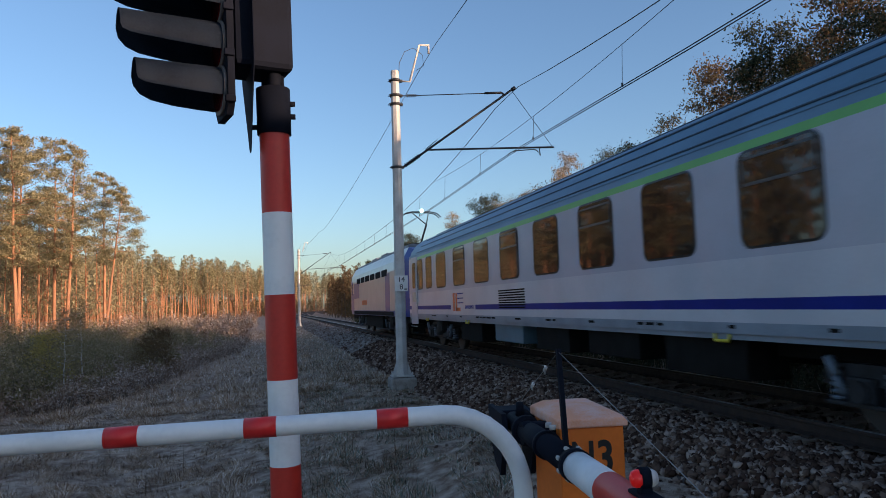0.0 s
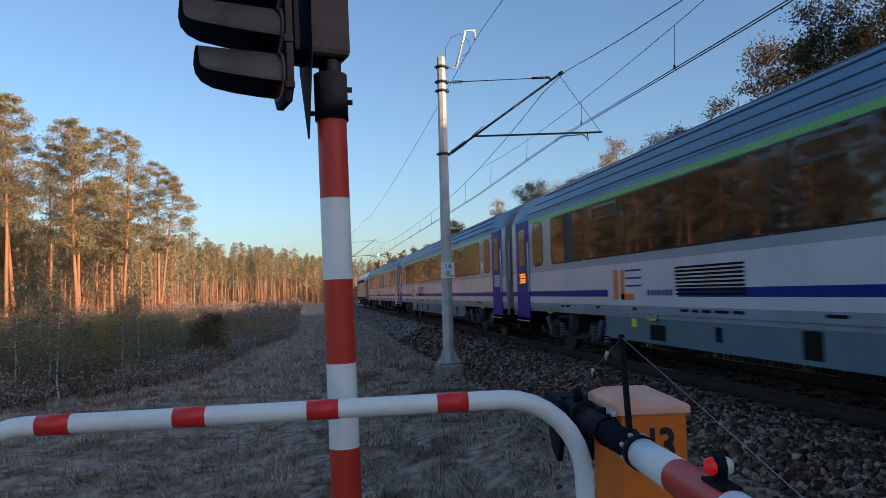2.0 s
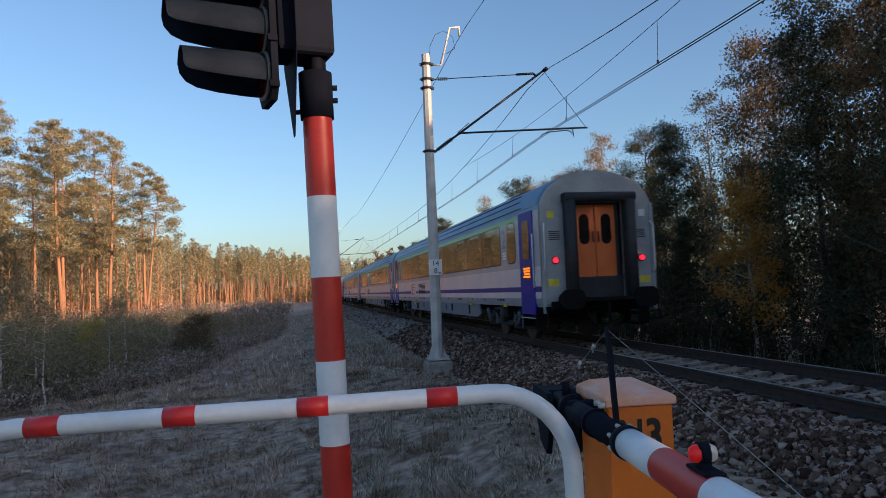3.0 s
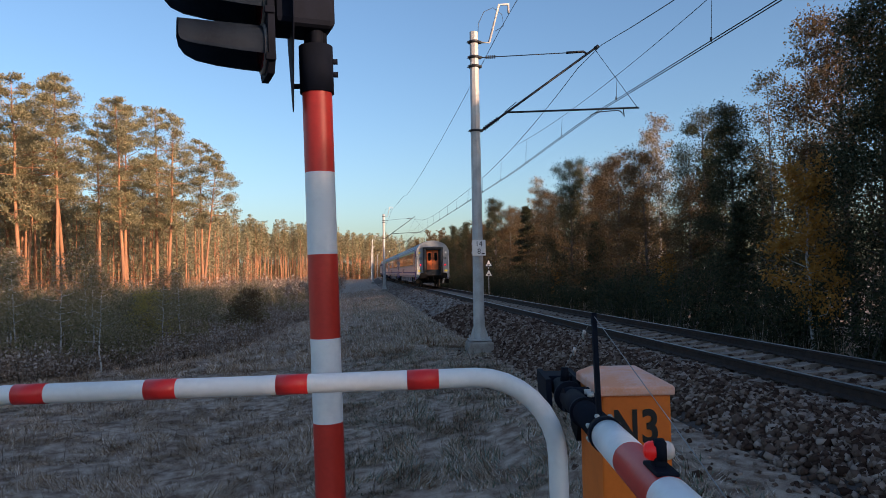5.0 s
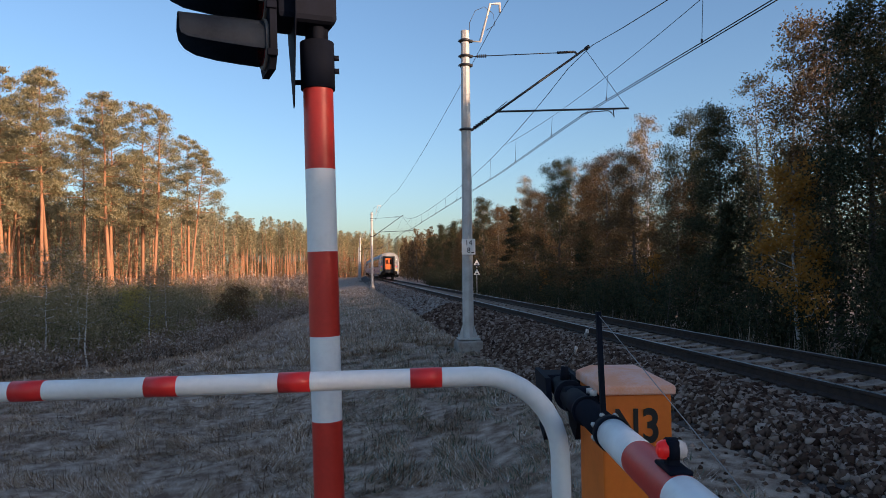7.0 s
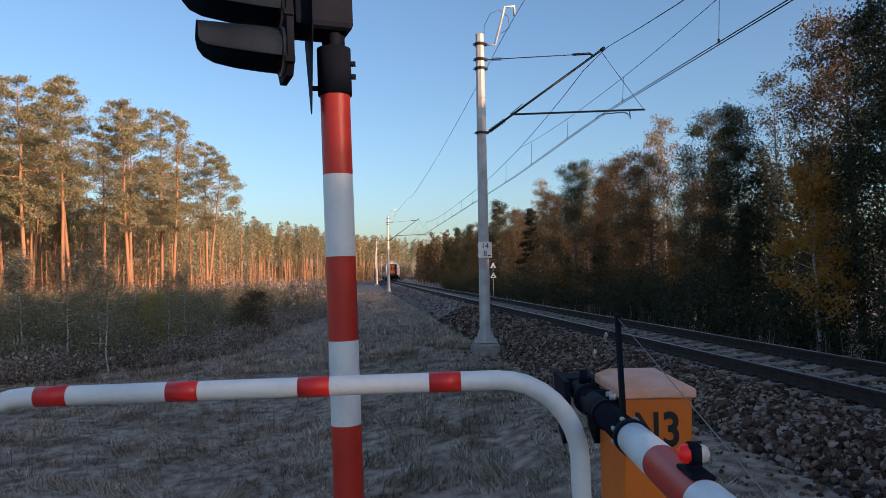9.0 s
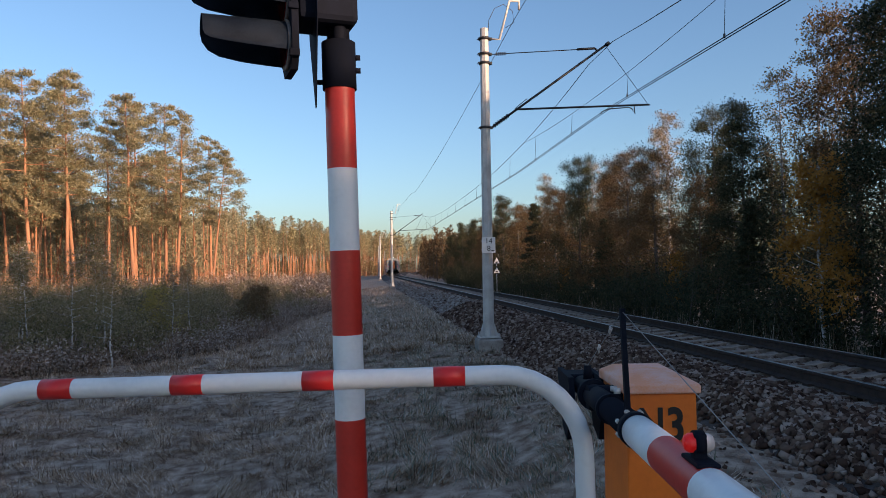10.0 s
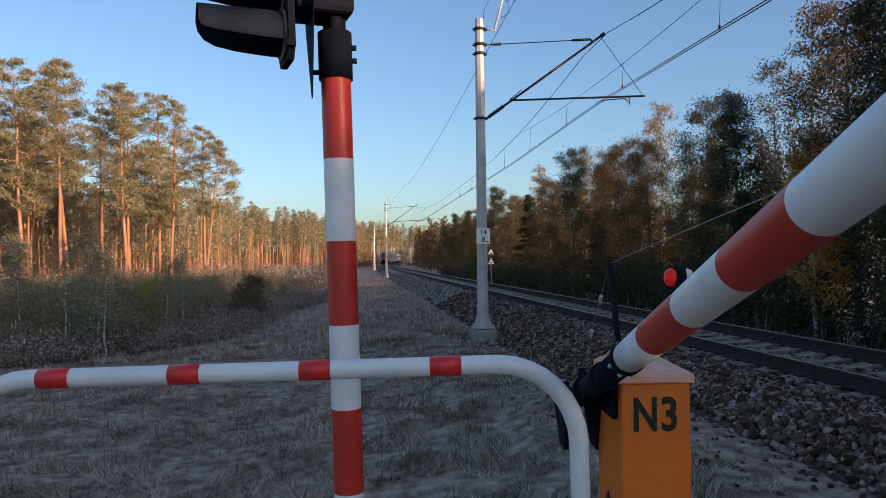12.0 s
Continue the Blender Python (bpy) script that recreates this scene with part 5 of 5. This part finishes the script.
spots = [(13.3, 18.6, 1.02, 4), (16.8, 25.6, 1.0, 3), (17.6, 25.0, 1.08, 3), (18.3, 23.4, 1.22, 2), (15.4, 18.2, 1.0, 0), (17.8, 19.6, 1.12, 2), (14.8, 13.6, 0.98, 1), (16.2, 15.5, 1.15, 2), (15.2, 9.6, 1.0, 1), (17.0, 11.0, 1.1, 0), (15.0, 5.0, 1.0, 1), (17.0, 1.0, 1.0, 0),
         (15.6, 26.4, 0.84, 0), (15.4, 29.8, 0.7, 2), (16.8, 31.0, 0.86, 1), (15.0, 33.5, 0.92, 2), (16.4, 35.2, 0.98, 3), (15.0, 37.6, 0.95, 2), (17.2, 38.6, 0.95, 3), (15.4, 41.5, 0.9, 2), (17.0, 44.0, 0.98, 2), (15.2, 46.6, 0.92, 0), (16.8, 49.0, 0.96, 3), (15.1, 52.0, 0.95, 2), (17.0, 55.5, 0.98, 2), (15.4, 58.8, 0.92, 5), (16.6, 62.0, 1.0, 3), (15.2, 66.0, 0.95, 2), (17.0, 70.0, 1.0, 2), (15.6, 74.5, 0.95, 0), (16.6, 79.0, 1.0, 3), (15.4, 84.0, 0.95, 2), (16.4, 90.0, 0.95, 2), (15.6, 97.0, 0.92, 0), (16.8, 104.0, 0.95, 2), (16.4, 112.0, 0.9, 0), (16.8, 120.0, 0.9, 2), (16.6, 128.0, 0.86, 0), (17.4, 137.0, 0.85, 2), (18.6, 146.0, 0.82, 0), (14.6, 30.8, 0.6, 4), (14.4, 24.4, 0.55, 5), (14.8, 40.0, 0.62, 5), (13.9, 16.0, 0.4, 5), (14.6, 48.5, 0.55, 4)]
spots = [(x, y, sc * 0.93, k) for x, y, sc, k in spots]
plant(edge, spots, 6, "trees along the shaded wood edge")


def far_wood(name, label, seed, spots, leaf, bark, height, crown_from, wide, leaves, size, trunk_r):
    """Many trees that nobody could count, as one mesh of trunks with one mesh of leaves below it."""
    rng = np.random.default_rng(seed)
    bm = bmesh.new()
    cs = []
    for x, y in spots:
        h = height * rng.uniform(0.8, 1.12)
        z = ground_z(x, y)
        lx, ly = rng.normal() * 0.02 * h, rng.normal() * 0.02 * h
        rod(bm, (x, y, z - 0.2), (x + lx, y + ly, z + h * 0.92), trunk_r, trunk_r * 0.3, seg=5, caps=False)
        f = rng.uniform(0, 1, (leaves, 1)) ** 0.8
        ang = rng.uniform(0, 6.283, (leaves, 1))
        rad = wide * rng.uniform(0.1, 1, (leaves, 1)) ** 0.6 * (1.05 - 0.8 * f) * (0.75 + 0.25 * np.sin(ang * 2 + f * 9))
        cs.append(np.hstack([x + lx + rad * np.cos(ang), y + ly + rad * np.sin(ang), z + h * (crown_from + (1 - crown_from) * f)]))
    ob = part(name, bm, bark)
    tagged(ob, label, "wood", kind="stuff")
    lv = new("foliage", leaves_mesh("foliage", np.concatenate(cs), size, leaf, rng, quad=False, tall=1.2))
    lv.parent = ob
    tagged(lv, kind="stuff")


rr = random.Random(8)
spots = []
for k in range(640):
    u = rr.random()
    x, y = -62 + 84 * u, 138 + 190 * u ** 1.15
    back = rr.random() ** 1.5 * 60
    spots.append((x - 0.6 * back + rr.uniform(-3, 3), y + 0.8 * back))
for k in range(240):
    x = rr.uniform(5, 150)
    spots.append((x, 345 + rr.random() * 50))
far_wood("far_pine_wood", "distant pine wood with sunlit orange trunks", 21, spots, NEEDLES, BARK_PINE, 18.0, 0.5, 2.9, 330, 0.4, 0.14)
spots = []
for k in range(420):
    u = rr.random()
    x, y = -66 + 96 * u, 150 + 190 * u ** 1.15
    back = rr.random() * 60
    spots.append((x - 0.6 * back + rr.uniform(-3, 3), y + 0.8 * back))
far_wood("far_understorey", "distant brownish young growth under the far pines", 25, spots, SHRUB_LEAF, BARK_PINE, 7.0, 0.03, 2.6, 150, 0.5, 0.1)
spots = []
for k in range(430):
    spots.append((rr.uniform(-85, -17), rr.uniform(76, 125)))
far_wood("young_pine_wood", "lower brownish young wood between the tall pines", 22, spots, NEEDLES, BARK_PINE, 11.0, 0.25, 1.9, 240, 0.26, 0.1)
# runs on behind the crossing, out of view, to hold back low sun
spots = []
for k in range(430):
    y = rr.uniform(-90, 165)
    spots.append((track_x(y) + rr.uniform(11.5, 36), y))
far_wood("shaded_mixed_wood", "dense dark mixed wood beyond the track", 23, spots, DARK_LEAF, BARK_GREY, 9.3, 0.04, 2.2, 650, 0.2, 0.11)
# unseen trees, added only to keep low sun off the crossing
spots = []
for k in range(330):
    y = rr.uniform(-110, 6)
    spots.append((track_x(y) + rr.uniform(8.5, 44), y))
far_wood("sun_block_wood", "dense dark wood added out of view to block the low sun", 26, spots, DARK_LEAF, BARK_GREY, 13.0, 0.05, 2.8, 330, 0.6, 0.13)
spots = []
for k in range(360):
    y = rr.uniform(145, 340)
    spots.append((track_x(y) + rr.uniform(9.5, 40) + max(0, y - 230) * 0.05, y))
far_wood("far_mixed_wood", "hazy wood beside the bend of the track", 24, spots, BROWN_LEAF, BARK_GREY, 11.5, 0.05, 2.4, 320, 0.4, 0.11)


def undergrowth(name, label, seed, count, where, leaf, bark, h0, h1, leaves, size, spread, stems=3):
    """Bushes that nobody could count: thin branching stems with fine leaves round them."""
    rng = np.random.default_rng(seed)
    bm = bmesh.new()
    cs = []
    for k in range(count):
        x, y, tall = where(rng)
        h = rng.uniform(h0, h1) * tall
        z = ground_z(x, y)
        for st in range(stems):
            a = rng.uniform(0, 6.283)
            out = h * (0.12 + 0.38 * rng.random())
            foot = np.array([x + 0.05 * math.cos(a), y + 0.05 * math.sin(a), z])
            tip = foot + np.array([out * math.cos(a), out * math.sin(a), h * rng.uniform(0.6, 1.05)])
            rod(bm, foot - (0, 0, 0.05), tip, 0.008 + 0.003 * h, 0.003, seg=3, caps=False)
            n = leaves // stems
            f = rng.uniform(0.08, 1.05, (n, 1)) ** 0.8
            d = rng.normal(size=(n, 3)) * spread * h * (1.1 - 0.65 * f)
            d[:, 2] *= 0.6
            cs.append(foot[None] + f * (tip - foot)[None] + d)
    ob = part(name, bm, bark)
    tagged(ob, label, "bushes", kind="stuff")
    lv = new("foliage", leaves_mesh("foliage", np.concatenate(cs), size, leaf, rng, quad=False, tall=1.3))
    lv.parent = ob
    tagged(lv, kind="stuff")


def scrub_front(y):
    return -8.4 + 3.6 * smooth(19, 25, y) + 0.9 * smooth(25, 33, y) + 1.8 * smooth(33, 50, y)


def left_scrub(rng):
    """Tall bushes in clumps, lower towards the open grass."""
    while True:
        y = 20 + 48 * rng.random() ** 1.3
        back = (5 + 0.6 * y) * rng.random() ** 1.2
        x = scrub_front(y) - 0.2 - back
        c = noise.noise((x * 0.33, y * 0.33, 5)) + 0.6 * noise.noise((x * 0.9, y * 0.9, 1))
        if c > -0.3 + 0.25 * rng.random():
            return x, y, (0.35 + 0.65 * smooth(0, 5, back)) * (0.75 + 0.55 * max(0.0, c))


def heather(rng):
    y = 19.5 + 45 * rng.random() ** 1.5
    return scrub_front(y) + 0.8 - 5.0 * rng.random() ** 1.4, y, 1.0


def right_scrub(rng):
    y = 2 + 110 * rng.random() ** 1.5
    return track_x(y) + rng.uniform(5.6, 8.6), y, 1.0


undergrowth("birch_scrub", "frosted birch and willow scrub with thin stems", 41, 820, left_scrub, SHRUB_LEAF, BARK_GREY, 1.5, 3.1, 460, 0.06, 0.17)
undergrowth("low_scrub", "low frosted heather and dead bracken", 42, 800, heather, HEATHER, BARK_GREY, 0.3, 0.85, 110, 0.06, 0.3)
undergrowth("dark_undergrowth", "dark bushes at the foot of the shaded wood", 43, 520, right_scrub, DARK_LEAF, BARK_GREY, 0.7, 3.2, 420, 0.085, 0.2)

def far_scrub(rng):
    y = 62 + 95 * rng.random() ** 1.2
    return -1.6 - 0.012 * (y - 60) - (10 + 0.25 * y) * rng.random() ** 1.4, y, 0.6 + 0.6 * rng.random()


undergrowth("distant_scrub", "frosted brown scrub before the far wood", 44, 420, far_scrub, HEATHER, BARK_GREY, 1.0, 2.4, 240, 0.13, 0.22, 2)

bush = make_tree("juniper_bush", "small dark brownish bush on the frosted grass", "bush", 51, 1.9, lambda f: 0.95 * (1.15 - 0.75 * f), 36, 0.03, 30, 0.2, 0.055, BROWN_LEAF, BARK_GREY, 0.04)
bush.matrix_basis = pose(-4.15, 31.6, ground_z(-4.15, 31.6))
willow = make_tree("willow_bush", "small yellowish willow bush in the frosted scrub", "bush", 52, 2.1, lambda f: 0.9 * (1.15 - 0.7 * f), 30, 0.08, 22, 0.17, 0.055, WILLOW_LEAF, BARK_GREY, 0.04)
willow.matrix_basis = pose(-6.9, 26.8, ground_z(-6.9, 26.8))
sapling = make_tree("birch_sapling", "thin white-stemmed birch sapling with few leaves", "tree", 53, 3.4, lambda f: 0.75 * (1.15 - 0.8 * f), 20, 0.3, 24, 0.16, 0.05, SHRUB_LEAF, BARK_BIRCH, 0.035)
plant([sapling], [(-6.6, 21.0, 0.85, 0), (-8.0, 21.8, 0.9, 0), (-7.6, 23.2, 0.95, 0), (-9.6, 22.6, 1.0, 0), (-5.9, 24.8, 0.8, 0), (-10.4, 24.0, 1.05, 0), (-8.8, 26.0, 1.1, 0), (-6.4, 29.0, 0.9, 0), (-11.6, 26.5, 1.1, 0)], 9, "birch saplings in the scrub")

# ---------------------------------------------------------------- grass


def grass(name, label, seed, count, where, length, width, material, lie):
    rng = np.random.default_rng(seed)
    xy = np.array([where(rng) for _ in range(count)])
    z = np.array([ground_z(x, y) for x, y in xy])
    base = np.column_stack([xy, z - 0.01])
    # blades lie in swirls and stand longer in tussocks
    swirl = np.array([noise.noise((x * 0.8, y * 0.8, 21)) for x, y in xy])
    clump = np.array([noise.noise((x * 2.3, y * 2.3, 7)) + 0.6 * noise.noise((x * 0.9, y * 0.9, 17)) for x, y in xy])
    ang = 9.0 * swirl + rng.normal(size=count) * 0.8
    ln = length * rng.uniform(0.5, 1.5, count) * np.clip(0.75 + 1.3 * clump, 0.35, 2.2)
    up = rng.uniform(*lie, count)
    tip = base + np.column_stack([np.cos(ang) * ln * (1 - up), np.sin(ang) * ln * (1 - up), ln * up])
    side = np.column_stack([-np.sin(ang), np.cos(ang), np.zeros(count)]) * (width * rng.uniform(0.6, 1.4, count))[:, None]
    co = np.stack([base - side, base + side, tip], 1).reshape(-1, 3)
    me = bpy.data.meshes.new(name)
    n = count
    me.vertices.add(n * 3)
    me.vertices.foreach_set("co", co.ravel())
    me.loops.add(n * 3)
    me.loops.foreach_set("vertex_index", np.arange(n * 3, dtype=np.int32))
    me.polygons.add(n)
    me.polygons.foreach_set("loop_start", np.arange(0, n * 3, 3, dtype=np.int32))
    me.update(calc_edges=True)
    me.materials.append(material)
    tagged(new(name, me), label, "grass", kind="stuff")


def tufted(x0, x1, y0, y1, power):
    def where(rng):
        while True:
            y = y0 + (y1 - y0) * rng.random() ** power
            x = rng.uniform(x0, x1)
            if x - track_x(y) > -2.9 - (0.9 * rng.random() if y < 10 else 0.2):
                continue
            if noise.noise((x * 2.3, y * 2.3, 7)) + 0.6 * noise.noise((x * 0.9, y * 0.9, 17)) + 0.3 * noise.noise((x * 6, y * 6, 2)) > -0.5 + 0.6 * rng.random():
                return x, y
    return where


grass("withered_grass", "matted withered grass white with frost", 61, 300000, tufted(-10, 4.6, 4.2, 24, 1.5), 0.17, 0.006, BLADES, (0.05, 0.5))
grass("far_grass", "frosted tussocks farther along the bank", 62, 110000, tufted(-12, 4.2, 20, 90, 1.7), 0.28, 0.012, BLADES, (0.1, 0.6))
grass("green_grass", "frosted green grass on the bank", 63, 30000, tufted(0.2, 4.0, 4.6, 60, 1.7), 0.2, 0.007, GREEN_BLADES, (0.1, 0.6))
grass("dead_weeds", "dark brown dead weed stalks in the frosted grass", 65, 26000, tufted(-9, 4.4, 4.4, 30, 1.4), 0.26, 0.004, DEAD_STALK, (0.15, 0.85))
grass("dead_stalks", "dead stalks at the foot of the wood", 64, 5000, lambda r: (track_x(0) + r.uniform(4.2, 7.0), 3 + 70 * r.random() ** 1.4), 0.75, 0.007, BLADES, (0.6, 0.98))

# ---------------------------------------------------------------- ballast stones and sleepers


def bed_z(o):
    o = abs(o)
    return float(np.interp(o, [0, 1.4, 1.75, 3.05, 3.35], [-0.235, -0.235, -0.275, -0.86, -0.98]))


def stones(name, label, seed, spots, size, material=None):
    rng = np.random.default_rng(seed)
    cube = np.array([(-1, -1, -1), (1, -1, -1), (1, 1, -1), (-1, 1, -1), (-1, -1, 1), (1, -1, 1), (1, 1, 1), (-1, 1, 1)], float) * 0.55
    quads = np.array([(3, 2, 1, 0), (4, 5, 6, 7), (0, 1, 5, 4), (1, 2, 6, 5), (2, 3, 7, 6), (3, 0, 4, 7)], np.int32)
    n = len(spots)
    s = size * rng.uniform(0.55, 1.35, (n, 1, 1)) * rng.uniform(0.65, 1.2, (n, 1, 3))
    v = (cube[None] + rng.normal(size=(n, 8, 3)) * 0.17) * s
    q = rng.normal(size=(n, 4))
    q /= np.linalg.norm(q, axis=1)[:, None]
    w, x, y, z = q.T
    rot = np.stack([np.stack([1 - 2 * (y * y + z * z), 2 * (x * y - z * w), 2 * (x * z + y * w)], -1), np.stack([2 * (x * y + z * w), 1 - 2 * (x * x + z * z), 2 * (y * z - x * w)], -1), np.stack([2 * (x * z - y * w), 2 * (y * z + x * w), 1 - 2 * (x * x + y * y)], -1)], 1)
    v = np.einsum("nij,nkj->nki", rot, v) + np.asarray(spots)[:, None, :]
    me = bpy.data.meshes.new(name)
    f = (quads[None] + (np.arange(n) * 8)[:, None, None]).reshape(-1)
    me.vertices.add(n * 8)
    me.vertices.foreach_set("co", v.ravel())
    me.loops.add(len(f))
    me.loops.foreach_set("vertex_index", f.astype(np.int32))
    me.polygons.add(n * 6)
    me.polygons.foreach_set("loop_start", np.arange(0, n * 24, 4, dtype=np.int32))
    me.update(calc_edges=True)
    me.materials.append(material or STONE)
    tagged(new(name, me), label, "ballast", kind="stuff")


def stone_spots(seed, count, s0, s1, o0, o1, power):
    rng = np.random.default_rng(seed)
    out = []
    while len(out) < count:
        s = s0 + (s1 - s0) * rng.random() ** power
        o = rng.uniform(o0, o1)
        if o < -2.9 and rng.random() < 0.55:
            continue
        if s < 13.0 and o < -2.15 - 0.25 * rng.random() - 0.9 * smooth(9.0, 13.0, s):
            continue
        x, y, h = track(s)
        out.append((x + o * math.cos(h), y - o * math.sin(h), bed_z(o) + rng.uniform(-0.01, 0.025)))
    return out


stones("ballast_stones", "loose crushed stone on the track shoulder", 71, stone_spots(1, 22000, 3.0, 24.0, -3.35, -0.85, 1.35), 0.052)
spill = []
for _k in range(1500):
    _y = 3.0 + 30 * rr.random() ** 1.6
    _x = track_x(_y) - 2.3 - 2.0 * rr.random() ** 2.5
    spill.append((_x, _y, ground_z(_x, _y) + 0.004))
stones("ballast_stones", "loose stones spilled on the frosted dirt", 74, spill, 0.036)
stones("ballast_stones", "crushed stone between the rails", 72, stone_spots(2, 11000, 4.0, 40.0, -0.7, 3.2, 1.5), 0.055)
stones("ballast_stones", "brown crushed stone farther along the track", 73, stone_spots(3, 9000, 20.0, 90.0, -3.3, -0.85, 1.4), 0.085)
stones("ballast_stones", "paler crushed stone along the outer shoulder", 75, stone_spots(4, 8000, 33.0, 120.0, -3.3, -1.3, 1.3), 0.1, PALE_STONE)
stones("ballast_stones", "paler crushed stone on the far shoulder", 76, stone_spots(5, 3500, 26.0, 90.0, 1.5, 2.8, 1.2), 0.1, PALE_STONE)


def build_sleepers():
    bm = bmesh.new()
    outline = [(-1.3, -0.19), (-1.3, -0.42), (1.3, -0.42), (1.3, -0.19), (1.0, -0.175), (0.55, -0.175), (0.4, -0.2), (-0.4, -0.2), (-0.55, -0.175), (-1.0, -0.175)]
    slab(bm, outline, "y", -0.13, 0.13)
    first = part("sleeper", bm, SLEEPER, track_thing)
    data = first.data
    bm = bmesh.new()
    for s in (-1, 1):
        for d in (-0.115, 0.115):
            box(bm, s * 0.7535 + d - 0.035, s * 0.7535 + d + 0.035, -0.06, 0.06, -0.176, -0.14, 0.008)
    clip = part("fastening", bm, RAIL_RUST, first)
    k = 0
    s = 7.502 - 0.6 * 14
    rest = []
    while s < 260:
        x, y, h = track(s)
        m = pose(x, y, 0.017, 0, -1.29, -math.degrees(h))
        if k == 0:
            first.matrix_basis = m
        elif k < 300:
            o = new("sleeper", data)
            o.parent = track_thing
            o.matrix_basis = m
            if k < 70:
                c = new("fastening", clip.data)
                c.parent = o
        else:
            rest.append(m)
        k += 1
        s += 0.6
    bm = bmesh.new()
    for m in rest:
        r = bmesh.new()
        box(r, -1.3, 1.3, -0.13, 0.13, -0.4, -0.18)
        r.transform(m)
        tmp = bpy.data.meshes.new("tmp")
        r.to_mesh(tmp)
        r.free()
        bm.from_mesh(tmp)
        bpy.data.meshes.remove(tmp)
    tagged(part("far_sleepers", bm, SLEEPER, track_thing), kind="stuff")


build_sleepers()

# ---------------------------------------------------------------- whistle boards beyond the track


def build_board(x, y):
    g = thing("trackside_board", "two small white triangular boards on a thin post", "sign", pose(x, y, 0))
    bm = bmesh.new()
    rod(bm, (0, 0, -0.9), (0, 0, 2.15), 0.03, seg=8)
    part("post", bm, GALV, g)
    for z in (1.65, 0.98):
        bm = bmesh.new()
        slab(bm, [(-0.3, z), (0.3, z), (0, z + 0.55)], "y", -0.05, -0.035)
        b = part("board", bm, INK, g, "black-edged triangle")
        bm = bmesh.new()
        slab(bm, [(-0.22, z + 0.05), (0.22, z + 0.05), (0, z + 0.46)], "y", -0.056, -0.0505)
        part("board_face", bm, SIGN_WHITE, b, "white triangle")
        bm = bmesh.new()
        box(bm, -0.09, 0.07, -0.061, -0.0565, z + 0.09, z + 0.17)
        part("symbol", bm, INK, b)


build_board(9.75, 48.5)

# ---------------------------------------------------------------- what moves


def tail_at(t):
    """Where the train's rear end is along the track, in metres."""
    u = t - 3.0
    return 15.25 + 22.45 * u - (0.18 * u * u if u > 0 else 0.0)


def on_track(s):
    x, y, h = track(s)
    return pose(x, y, 0, 0, 0, -math.degrees(h))


def motions():
    times = [k * 0.25 for k in range(49)]
    for ob, back in ((coach_3, 12.85), (coach_2, 12.85 + 26.4), (coach_1, 12.85 + 52.8), (loco, 79.2 + 9.6)):
        walk(ob, [(t, on_track(tail_at(t) + back)) for t in times])
    lift = [(0, 1.95), (9.3, 1.95), (9.7, 2.05), (10.1, 2.85), (10.5, 4.7), (10.8, 6.4), (11.0, 7.8), (11.2, 9.3), (11.5, 11.9), (11.6, 12.9), (11.8, 15.2), (11.9, 16.4), (12.0, 17.5)]
    walk(barrier_arm, [(t, pose(*ARM_PIVOT, -a, 0, -3.3)) for t, a in lift])


motions()
